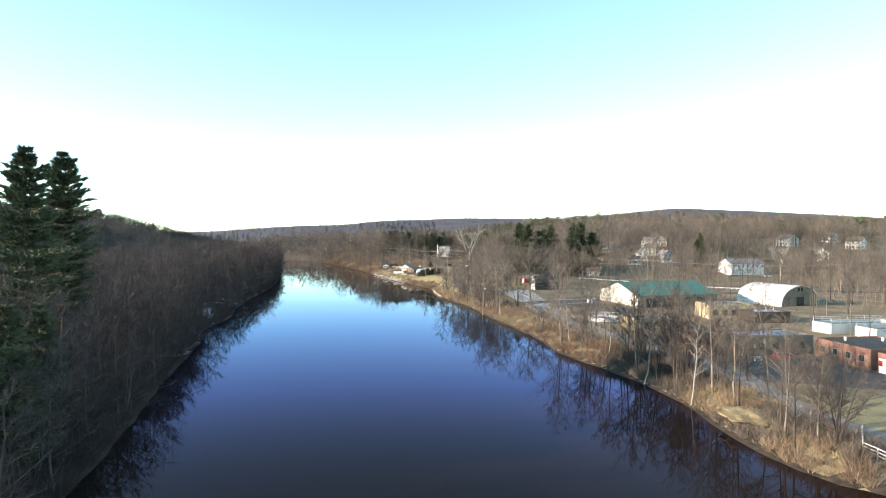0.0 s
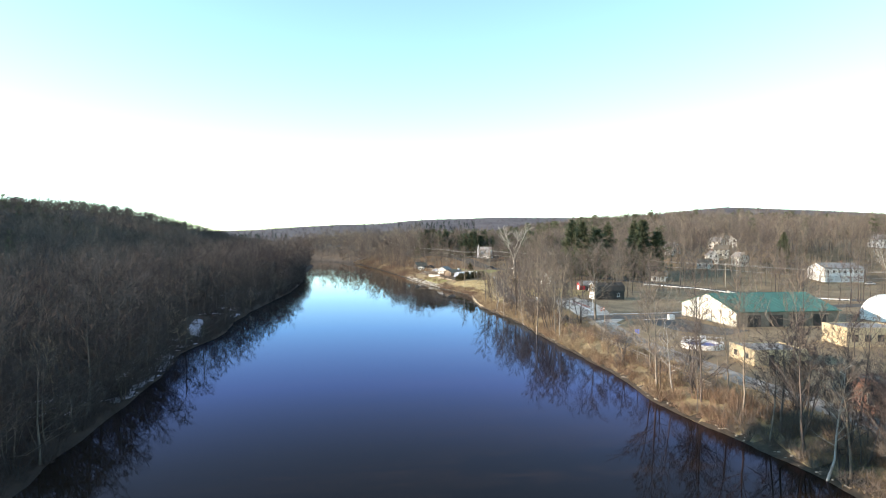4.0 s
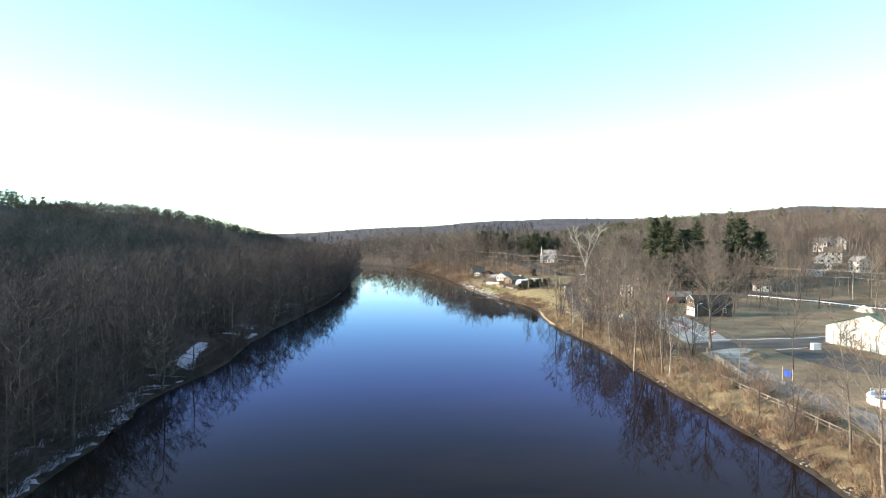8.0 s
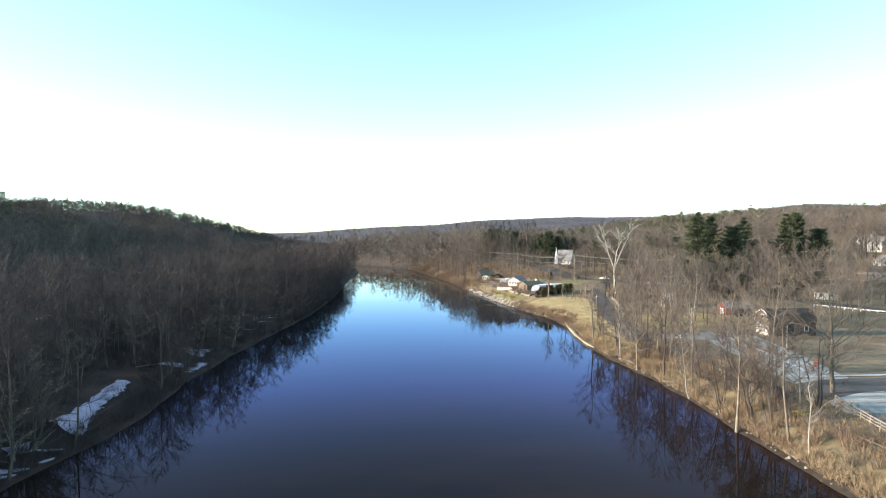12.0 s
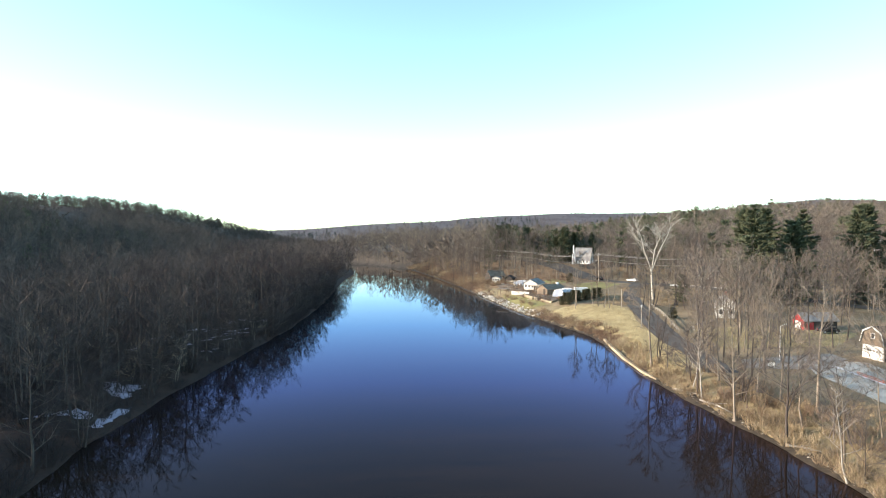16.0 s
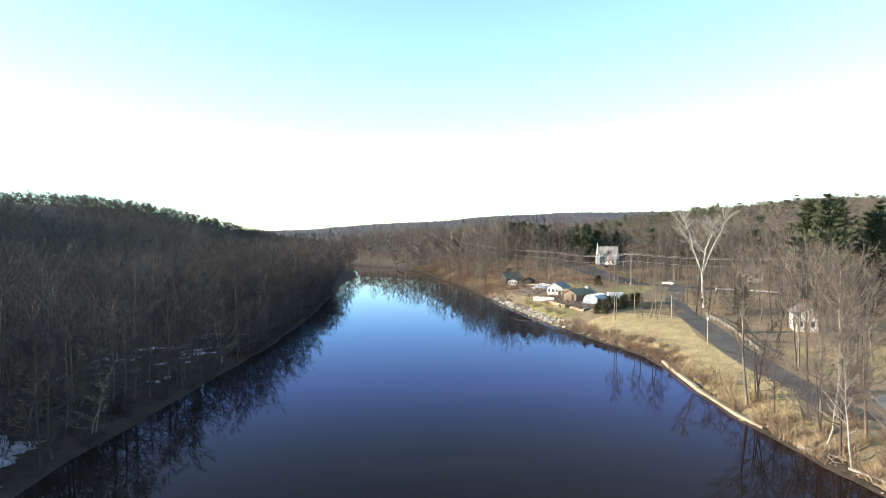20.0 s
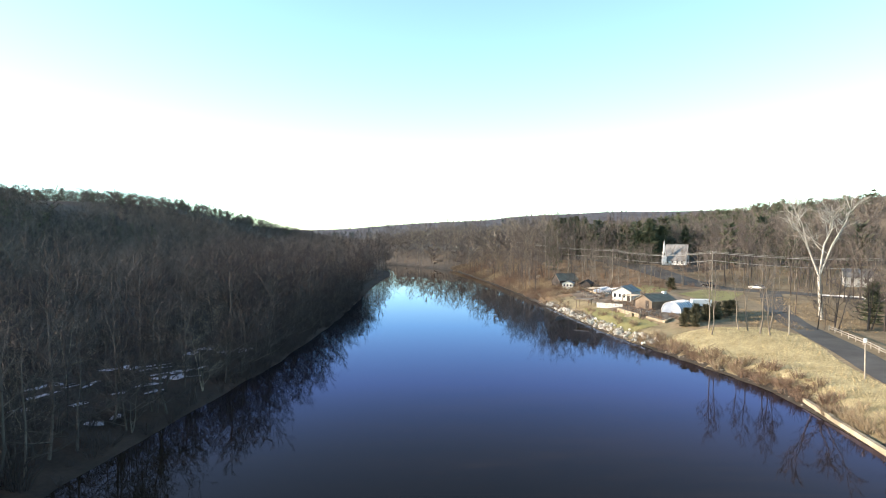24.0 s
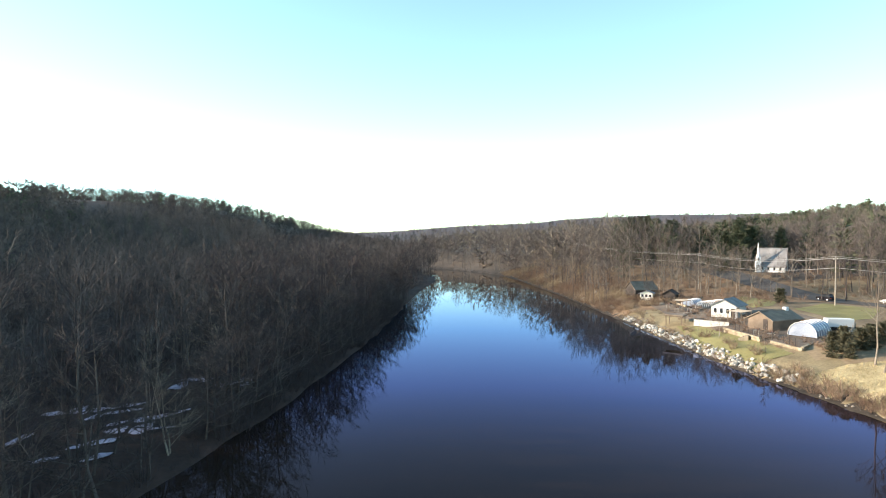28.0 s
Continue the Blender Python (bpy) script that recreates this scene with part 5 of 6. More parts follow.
lb = flat_block("brick_hut", 86, 156.5, 5, 11, 9, 2.7, "buff", "shingle", "low tan brick hut beside the round tank", "hut")
window(lb, -5.5, -2, 1.0, 1.2, 1.0, "-x", "rail")
window(lb, -5.5, 2, 1.0, 1.2, 1.0, "-x", "rail")
door(lb, -2, -4.5, 0, 1.0, 2.1, "-y", "dark")

tank = empty("round_tank", 79, 171, gz(79, 171), 0, "round white concrete clarifier tank with railings and gantry", "tank")


def ring(r0, r1, z0, z1, n=48):
    bm = bmesh.new()
    vs = [[bm.verts.new((r * math.cos(2 * math.pi * k / n), r * math.sin(2 * math.pi * k / n), z)) for k in range(n)] for r, z in ((r1, z0), (r1, z1), (r0, z1), (r0, z0))]
    for a in range(4):
        for k in range(n):
            bm.faces.new((vs[a][k], vs[a][(k + 1) % n], vs[(a + 1) % 4][(k + 1) % n], vs[(a + 1) % 4][k]))
    bmesh.ops.recalc_face_normals(bm, faces=bm.faces[:])
    return bm


def disc(r, z0, z1, n=48):
    bm = bmesh.new()
    g = bmesh.ops.create_cone(bm, cap_ends=True, segments=n, radius1=r, radius2=r, depth=z1 - z0)["verts"]
    bmesh.ops.translate(bm, verts=g, vec=(0, 0, (z0 + z1) / 2))
    return bm


part("wall", ring(4.2, 4.55, -0.4, 1.1), "white", tank)
part("liquid", disc(4.2, 0.3, 0.5), "blue", tank, "deep blue standing water")
part("gantry", boxes((-4.5, 4.5, -0.45, 0.45, 1.15, 1.27)), "galv", tank)
part("drive_box", boxes((-0.6, 0.6, -0.5, 0.5, 1.27, 2.7), bevel=0.05), "white", tank)
for k in range(7):
    for yy in (-0.42, 0.42):
        part("rail_post", rod(bmesh.new(), (-4.4 + 1.46 * k, yy, 1.27), (-4.4 + 1.46 * k, yy, 2.3), 0.03), "white", tank)
for yy in (-0.42, 0.42):
    part("handrail", rod(bmesh.new(), (-4.4, yy, 2.3), (4.4, yy, 2.3), 0.03), "white", tank)

sign = empty("notice_board", 68.7, 185, gz(68.7, 185), -70, "blue notice board on two posts beside the path", "sign")
part("board", boxes((-0.8, 0.8, -0.06, 0.06, 0.8, 1.9), bevel=0.02), "blue", sign)
for x in (-1.1, 1.1):
    part("post", boxes((x - 0.06, x + 0.06, -0.06, 0.06, -0.2, 2.3)), "pole", sign)
cab = empty("utility_box", 88.7, 217.3, gz(88.7, 217.3), 10, "white metal utility box on a pad", "utility box")
part("box", boxes((-0.9, 0.9, -0.6, 0.6, 0.12, 1.5), bevel=0.04), "white", cab)
part("pad", boxes((-1.1, 1.1, -0.8, 0.8, -0.1, 0.12)), "concrete", cab)


def heap(name, x, y, r, h, material, label, category):
    """A loose heap with an uneven surface."""
    bm = bmesh.new()
    bmesh.ops.create_icosphere(bm, subdivisions=4, radius=1)
    for v in bm.verts:
        k = 1 + 0.28 * noise.noise(v.co * 2.3 + Vector((x, y, 0))) + 0.1 * noise.noise(v.co * 7)
        q = (v.co.x ** 2 + v.co.y ** 2) ** 0.5
        v.co = Vector((v.co.x * r * k, v.co.y * r * k * 1.2, max(-0.2, h * k * (1 - q ** 1.3) if v.co.z > 0 else -0.2)))
    ob = part(name, bm, material)
    ob.location = (x, y, gz(x, y))
    return tagged(ob, label, category)


heap("sand_heap", 72.7, 208.5, 2.6, 1.3, "reed", "tan heap of sand beside the lot", "heap")
heap("brush_pile", 56.5, 214, 2.2, 1.6, "dark", "dark pile of cut brush", "brush pile")
heap("grass_mound", 69.5, 74.5, 3.8, 1.0, "straw", "rounded mound of matted straw-coloured grass", "mound")
heap("rubble_heap", 140, 292, 3.2, 2.2, "rock", "pale heap of rubble below the road", "heap")


# ---- fences and rails ----
def fence(name, line, gap, h, rails, post_r, rail_r, material, label, category="fence", square=False):
    """Posts along a line with rails between them."""
    q = np.array(line, float)
    seg = np.hypot(*np.diff(q, axis=0).T)
    s = np.r_[0, np.cumsum(seg)]
    n = max(2, int(s[-1] / gap) + 1)
    pts = [(np.interp(t, s, q[:, 0]), np.interp(t, s, q[:, 1])) for t in np.linspace(0, s[-1], n)]
    x0, y0 = pts[0]
    z0 = gz(x0, y0)
    ob = empty(name, x0, y0, z0, 0, label, category)
    loc = [Vector((x - x0, y - y0, gz(x, y) - z0)) for x, y in pts]
    for p in loc:
        part("post", rod(bmesh.new(), p + Vector((0, 0, -0.2)), p + Vector((0, 0, h)), post_r, post_r * 0.9, 4 if square else 6), material, ob)
    for a, b in zip(loc, loc[1:]):
        for z in rails:
            part("rail", rod(bmesh.new(), a + Vector((0, 0, z)), b + Vector((0, 0, z)), rail_r, rail_r, 4), material, ob)
    return ob


fence("rail_fence", [(56.5, 192), (57.6, 185.8), (59.5, 172), (61.2, 162.8), (63.5, 149), (65.1, 134)], 2.6, 1.2, (0.55, 1.05), 0.09, 0.07, "rail", "weathered split rail fence above the bank")
fence("rail_fence", [(63, 209.5), (62, 195), (61.5, 182)], 2.4, 1.3, (0.4, 0.8, 1.2), 0.09, 0.08, "rail", "weathered board fence beside the gravel path")
fence("rail_fence", [(78, 64), (73.5, 58), (75, 53), (82, 49)], 2.2, 1.3, (0.4, 0.8, 1.2), 0.09, 0.07, "oldwhite", "white rail fence at the end of a small bridge")
fence("rail_fence", [(53.8, 347), (53, 333), (51.8, 317), (50.5, 303)], 3.0, 1.0, (0.5, 0.9), 0.1, 0.08, "rail", "weathered rail fence beside the lane")
fence("mesh_fence", [(62, 182.7), (63.5, 178.5), (65.3, 174), (69, 163), (66, 152), (68, 140)], 2.7, 2.0, (0.1, 1.95), 0.028, 0.014, "wirefence", "thin galvanised mesh fence with tall posts")
fence("mesh_fence", [(79, 186), (72, 180), (73, 176)], 2.7, 2.0, (0.1, 1.95), 0.028, 0.014, "wirefence", "thin galvanised mesh fence with tall posts")
fence("guard_rail", [(116, 328), (119, 324.3), (126, 319), (134, 312.6), (143, 301), (156, 287), (180, 276)], 2.2, 0.85, (0.6, 0.72), 0.1, 0.13, "white", "white steel guard rail along the road", "guard rail", True)
fence("guard_rail", [(74, 401), (84, 396), (94, 390)], 2.4, 0.8, (0.5, 0.68), 0.1, 0.1, "white", "white guard rail along the road", "guard rail", True)
fence("barrier_fence", [(69, 262), (70, 254), (71, 246)], 2.0, 0.6, (0.15, 0.45), 0.04, 0.06, "orange", "sagging orange plastic barrier fence")

# ---- barn, red shed and the houses ----
barn = empty("gambrel_barn", 84.9, 276.6, gz(84.9, 276.6), -80, "dark gambrel barn with a white garage door", "barn")
prof = [(-3.0, 3.1), (-2.25, 5.2), (0, 6.3), (2.25, 5.2), (3.0, 3.1)]
part("wall", prism([(-2.9, -0.6), (2.9, -0.6), (2.9, 3.1), (2.15, 5.1), (0, 6.15), (-2.15, 5.1), (-2.9, 3.1)], -6, 6), "dark", barn)
part("gable_front", prism([(-2.9, 2.75), (2.9, 2.75), (2.9, 3.1), (2.15, 5.1), (0, 6.15), (-2.15, 5.1), (-2.9, 3.1)], -6.06, -6.0), "tan", barn, "tan plank gable")
for (x0, z0), (x1, z1) in zip(prof, prof[1:]):
    part("roof", prism([(x0, z0), (x1, z1), (x1, z1 + 0.16), (x0 * 1.03, z0 + 0.16)], -6.3, 6.3), "dark", barn)
    part("verge_board", prism([(x0, z0 - 0.08), (x1, z1 - 0.08), (x1, z1 + 0.2), (x0 * 1.03, z0 + 0.2)], -6.38, -6.3), "white", barn, "white verge board")
gd = door(barn, 0, -6.0, 0, 5.2, 2.7, "-y", "white", 4, False)
for k in range(6):
    part("pane", boxes((-2.3 + 0.8 * k, -1.8 + 0.8 * k, -6.1, -6.076, 1.55, 1.85)), "glass", gd)
window(barn, 0, -6.06, 4.1, 0.8, 0.9, "-y")
window(barn, 2.9, 3.5, 1.2, 0.9, 1.2, "+x")
rs = gable("red_shed", 85, 310.5, -84, 4.8, 8, 2.3, 1.5, "dark", "shingle", "dark shed with a bright red front and white door", "shed")
part("front", prism([(-2.4, 0), (2.4, 0), (2.4, 2.3), (0, 3.8), (-2.4, 2.3)], -4.07, -4.0), "red", rs, "bright red gable front")
door(rs, -0.2, -4.07, 0, 2.3, 1.9, "-y", "white", 4, False)
for k in range(3):
    door(rs, 2.4, -2.6 + 2.4 * k, 0, 1.7, 1.9, "+x", "red" if k < 1 else "dark", 3, False)


def dwelling(x, y, turn, w, l, eave, rise, wall, roof, label, stack=True):
    ob = gable("house", x, y, turn, w, l, eave, rise, wall, roof, label, "house")
    floors = 2 if eave > 4.5 else 1
    for fl in range(floors):
        for sgn, face in ((-1, "-x"), (1, "+x")):
            n = max(2, int(l / 2.6))
            for k in range(n):
                window(ob, sgn * w / 2, -l / 2 + l * (k + 0.5) / n, 1.0 + 2.7 * fl, 0.9, 1.3, face)
        for sgn, face in ((-1, "-y"), (1, "+y")):
            for k in range(2):
                window(ob, (-0.25 + 0.5 * k) * w, sgn * l / 2, 1.0 + 2.7 * fl, 0.9, 1.3, face)
    door(ob, 0.0, -l / 2, 0, 1.0, 2.1, "-y", "tan")
    if stack:
        chimney(ob, 0.4, l * 0.15, eave, eave + rise + 1.0)
    return ob


for row in [(136, 367, 10, 6.5, 8, 5.2, 2.6, "oldwhite", "shingle", "white two-storey house among bare trees"), (131, 352, 75, 6, 7, 2.8, 2.0, "oldwhite", "brownroof", "small white house above the road"),
            (170, 440, 20, 6.5, 8, 5.2, 2.6, "oldwhite", "shingle", "white two-storey house among bare trees"), (178, 398, -10, 6, 8, 5.0, 2.4, "oldwhite", "shingle", "white gabled house with a grey roof"), (169, 386, 50, 6, 7, 3.0, 2.2, "oldwhite", "brownroof", "small white gabled house among trees"), (188, 384, 15, 6, 7, 5.0, 2.4, "oldwhite", "shingle", "white gabled house with a grey roof"),
            (190, 412, 60, 6.5, 8, 5.0, 2.6, "cream", "brownroof", "cream house with a brown roof"), (205, 452, 30, 7, 9, 5.2, 2.8, "oldwhite", "shingle", "white two-storey house among bare trees"),
            (222, 470, -20, 7, 9, 5.2, 2.8, "oldwhite", "shingle", "white two-storey house among bare trees"), (238, 520, 15, 7, 9, 5.2, 2.8, "oldwhite", "brownroof", "white house on the wooded slope"),
            (69, 326.5, -12, 4.6, 5.5, 4.0, 1.8, "oldwhite", "shingle", "small weathered white house beside the lane"), (96, 430, 80, 5.5, 7.5, 2.9, 2.0, "oldwhite", "shingle", "small white house behind bare trees"),
            (121, 451, 70, 8, 10, 3.4, 2.2, "white", "shingle", "white house behind bare trees"), (300, 430, 10, 9, 12, 5.4, 3.0, "white", "shingle", "white house among bare trees"),
            (330, 400, 30, 8, 10, 5.4, 3.0, "white", "brownroof", "white house among bare trees"), (290, 380, -15, 8, 11, 5.2, 2.8, "cream", "shingle", "cream house among bare trees"),
            (360, 470, 20, 8, 11, 5.4, 3.0, "white", "shingle", "white house on the wooded slope"), (340, 330, 40, 8, 10, 5.2, 2.8, "white", "shingle", "white house among bare trees")]:
    dwelling(*row)

ch = gable("church", 50, 476, 68, 8.0, 8.0, 2.2, 5.8, "white", "shingle", "small white church with a steep grey roof", "church")
for k in range(4):
    window(ch, -4.0, -2.7 + 1.8 * k, 0.6, 0.6, 1.2, "-x")
door(ch, 0, -4.0, 0, 1.4, 2.2, "-y", "tan", 2)
st = empty("steeple", 44.5, 473, gz(44.5, 473), 0, "slender white church steeple with a pointed spire", "steeple")
part("tower", boxes((-0.8, 0.8, -0.8, 0.8, -0.5, 3.6)), "white", st)
part("belfry", boxes((-0.65, 0.65, -0.65, 0.65, 3.6, 5.0), (-0.75, 0.75, -0.75, 0.75, 4.95, 5.1)), "white", st)
part("spire", rod(bmesh.new(), (0, 0, 5.1), (0, 0, 10.2), 0.55, 0.03, 8), "white", st)
for x, y, w, l in ((0, -0.67, 0.4, 0.04), (-0.67, 0, 0.04, 0.4)):
    part("louvre", boxes((x - w / 2, x + w / 2, y - l / 2, y + l / 2, 3.9, 4.8)), "dark", st)

# ---- the nursery ----
nh = gable("nursery_house", 20.8, 398.8, -30, 5.6, 6.6, 2.6, 1.4, "oldwhite", "shingle", "white nursery house with a grey hipped roof", "house")
for k in range(3):
    window(nh, -2.8, -2.2 + 2.2 * k, 0.9, 0.9, 1.1, "-x")
    window(nh, -1.9 + 1.4 * k, -3.3, 0.9, 0.7, 1.1, "-y")
door(nh, 2.1, -3.3, 0, 1.0, 2.1, "-y", "dark")
br = gable("nursery_shop", 26, 381, -52, 5.6, 8.4, 2.0, 1.4, "tan", "brownroof", "long tan nursery shop with a brown shingle roof", "shop")
for k in range(4):
    window(br, -2.8, -3.0 + 2.0 * k, 0.7, 1.2, 0.9, "-x", "tan")
door(br, 1.2, -4.2, 0, 1.0, 2.1, "-y", "dark")
part("white_cupola", boxes((-0.45, 0.45, 2.8, 3.7, 3.1, 4.1), bevel=0.05), "white", br, "white roof cupola")
part("porch_roof", prism([(-4.3, 1.6), (-2.75, 2.0), (-2.75, 2.14), (-4.3, 1.74)], -3.9, 2.0), "brownroof", br)
for k in range(4):
    part("porch_post", boxes((-4.2, -4.08, -3.8 + 1.8 * k, -3.68 + 1.8 * k, -0.3, 1.64)), "tan", br)


def hoop_house(name, x, y, turn, r, h, l, cover, label, hoops):
    """A hoop greenhouse: bent tubes, with film over them where it has any."""
    ob = empty(name, x, y, gz(x, y), turn, label, "greenhouse")
    a = np.linspace(0, math.pi, 17)
    out = [(r * math.cos(t), 0.2 + h * math.sin(t) ** 0.85) for t in a]
    if cover:
        part("film", prism(out + [(q * 0.985, z - 0.05) for q, z in out[::-1]], -l / 2, l / 2), cover, ob)
        for s in (-l / 2 + 0.1, l / 2 - 0.1):
            part("end_film", prism([(q * 0.97, z - 0.08) for q, z in out], s - 0.02, s + 0.02), cover, ob)
    for k in range(hoops):
        yy = -l / 2 + l * k / (hoops - 1)
        part("hoop", pipe([(q * 1.01, yy, z + 0.02) for q, z in out], 0.05, "white"), None, ob)
    for q in (-1, 1):
        part("base_rail", boxes((q * r - 0.06, q * r + 0.06, -l / 2, l / 2, -0.3, 0.3)), "rail", ob)
    return ob


hoop_house("greenhouse", 30, 372.8, -38, 2.5, 2.6, 6.8, "tarp", "hoop greenhouse covered in pale blue film", 7)
hoop_house("greenhouse", 16, 420.8, -35, 1.8, 1.6, 5.2, "tarp", "low hoop greenhouse covered in blue film", 6)
hoop_house("greenhouse", 19.6, 412, -40, 2.3, 2.1, 8, None, "bare white hoops of an uncovered greenhouse", 9)
wx = empty("box_trailer", 36.5, 377.5, gz(36.5, 377.5), 5, "white box trailer parked behind evergreens", "trailer")
part("box", boxes((-2.4, 2.4, -1.0, 1.0, 0.7, 2.3), bevel=0.06), "white", wx)
part("chassis", boxes((-2.3, 3.1, -0.45, 0.45, 0.5, 0.7)), "black", wx)
for x in (-1.4, -0.5):
    for yy in (-0.9, 0.9):
        part("wheel", rod(bmesh.new(), (x, yy - 0.12, 0.4), (x, yy + 0.12, 0.4), 0.4, 0.4, 14), "black", wx)
pan = empty("panel_fence", 15, 387.5, gz(15, 387.5), -28, "white panel fence beside the nursery lawn", "fence")
for k in range(4):
    part("panel", boxes((-3.6 + 1.85 * k, -1.83 + 1.85 * k, -0.04, 0.04, -0.1, 1.3)), "oldwhite", pan)
    part("post", boxes((-3.7 + 1.85 * k, -3.58 + 1.85 * k, -0.07, 0.07, -0.2, 1.4)), "oldwhite", pan)


def block_wall(name, line, h, t, n_course, length, material, label):
    """A wall of laid blocks, each a part, along a line."""
    q = np.array(line, float)
    x0, y0 = q[0]
    ob = empty(name, x0, y0, gz(x0, y0), 0, label, "wall")
    me = {}
    for (ax, ay), (bx, by) in zip(q, q[1:]):
        ln, a = math.hypot(bx - ax, by - ay), math.atan2(by - ay, bx - ax)
        n = max(1, round(ln / length))
        for c in range(n_course):
            hh = h / n_course
            for k in range(n):
                bl = ln / n
                key = (round(bl, 2), c % 2)
                if key not in me:
                    bm = boxes((0.015, bl - 0.015, -t / 2 - 0.02 * (c % 2), t / 2, 0.012, hh - 0.012), bevel=0.03)
                    m = bpy.data.meshes.new("block")
                    bm.to_mesh(m)
                    bm.free()
                    m.materials.append(M[material])
                    me[key] = m
                u = (k + 0.25 * (c % 2)) * bl
                px, py = ax + math.cos(a) * u, ay + math.sin(a) * u
                o = part("block", me[key], None, ob)
                o.matrix_basis = pose(px - x0, py - y0, gz(ax, ay) - gz(x0, y0) - 0.25 + c * hh, 0, 0, math.degrees(a))
    return ob


block_wall("retaining_wall", [(16.5, 381), (18.6, 374), (20.4, 368.6)], 1.2, 0.5, 3, 0.9, "tanblock", "tan block retaining wall along the nursery terrace")
block_wall("retaining_wall", [(21.6, 366.6), (24.6, 358.8)], 0.8, 0.5, 2, 0.9, "tanblock", "low tan block retaining wall below the greenhouse")
block_wall("retaining_wall", [(24.6, 358.8), (29, 366)], 1.0, 0.5, 3, 0.9, "tanblock", "tan block retaining wall turning up the slope")
block_wall("retaining_wall", [(10.4, 432), (13.7, 417)], 0.6, 0.4, 2, 1.6, "tanblock", "low pale block kerb wall")
block_wall("shore_wall", [(33.3, 304.5), (33.4, 296), (33.8, 284), (35.0, 270), (36.2, 264)], 0.75, 0.6, 1, 2.6, "tanblock", "low weathered concrete wall at the waterline")
db = gable("dark_barn", 4.6, 447, -62, 5.6, 7.5, 2.2, 2.2, "dark", "brownroof", "old dark barn with a rounded brown roof", "barn")
door(db, 0, -3.75, 0, 2.8, 2.6, "-y", "dark", 2, False)
ws = gable("potting_shed", 5.6, 436.5, -15, 3.6, 3.0, 1.9, 0.7, "cream", "shingle", "small cream potting shed with a row of windows", "shed")
for k in range(3):
    window(ws, -1.1 + 1.1 * k, -1.5, 0.8, 0.7, 0.8, "-y")
ds = gable("tool_shed", 11.6, 432, -20, 3.4, 4, 2.0, 1.0, "dark", "dark", "dark tool shed beside the yard", "shed")
door(ds, 0, -2, 0, 1.5, 1.8, "-y", "dark", 2, False)
pl = empty("pavilion", 8.6, 395.3, gz(8.6, 395.3), -25, "small brown wooden pavilion with a flat brush roof", "pavilion")
for x in (-1.8, 1.8):
    for y in (-1.2, 1.2):
        part("post", boxes((x - 0.08, x + 0.08, y - 0.08, y + 0.08, -0.3, 2.0)), "tan", pl)
part("roof", boxes((-2.3, 2.3, -1.7, 1.7, 2.0, 2.35), bevel=0.08), "brownroof", pl)

# pale debris on the embankment
for x, y, r in ((-13, 461, 1.6), (-9, 468, 1.3), (-5, 478, 1.8), (0.5, 458, 1.2)):
    heap("debris_heap", x, y, r, 0.9, "concrete", "pale heap of broken concrete on the embankment", "heap")

# ---- riprap: boulders of the nursery bank ----
rocks = []
for k in range(7):
    bm = bmesh.new()
    bmesh.ops.create_icosphere(bm, subdivisions=1, radius=0.5)
    for v in bm.verts:
        v.co *= 1 + rng.uniform(-0.28, 0.28)
        v.co.z *= 0.75
    m = bpy.data.meshes.new("rock")
    bm.to_mesh(m)
    bm.free()
    m.materials.append(M["rock"])
    rocks.append(m)
rip = empty("riprap", 8, 385, 0.3, 0, "bank of loose pale riprap boulders at the waterline", "riprap")
for k in range(300):
    y = 346 + 70 * rng.random() ** 1.15
    sx = np.interp(y, SHORE_R[:, 1], SHORE_R[:, 0])
    u = rng.random()
    x = sx + 0.1 + u * (3.0 if y < 385 else 2.2)
    o = part("rock", rocks[k % 7], None, rip)
    s = rng.uniform(0.45, 1.05)
    o.matrix_basis = Matrix.Translation((x - 8, y - 385, gz(x, y) + rng.uniform(0.1, 0.45) - 0.3)) @ Euler(rng.uniform(-1, 1, 3)).to_matrix().to_4x4() @ Matrix.Diagonal((s, s * 1.2, s * 0.9, 1))


def loose_rocks(spots, label):
    V, F, c = [], [], 0
    for x, y in spots:
        m = rocks[rng.integers(7)]
        v = np.array([q.co for q in m.vertices]) * rng.uniform(0.15, 0.55)
        V.append(v + (x, y, gz(x, y) + 0.05))
        F.append(np.array([list(p.vertices) for p in m.polygons]) + c)
        c += len(v)
    tagged(new("shore_stones", tri_mesh("shore_stones", np.vstack(V), np.vstack(F), ["stone"])), label, "stones", kind="stuff")


sp = []
for k in range(420):
    y = rng.uniform(70, 346)
    sp.append((np.interp(y, SHORE_R[:, 1], SHORE_R[:, 0]) + rng.uniform(-0.1, 1.3), y))
for k in range(120):
    y = rng.uniform(405, 480)
    sp.append((np.interp(y, SHORE_R[:, 1], SHORE_R[:, 0]) + rng.uniform(0, 6), y))
for k in range(700):
    y = 346 + 70 * rng.random()
    sp.append((np.interp(y, SHORE_R[:, 1], SHORE_R[:, 0]) + rng.uniform(0.1, 3.4), y))
loose_rocks(sp, "scattered pale stones along the waterline")


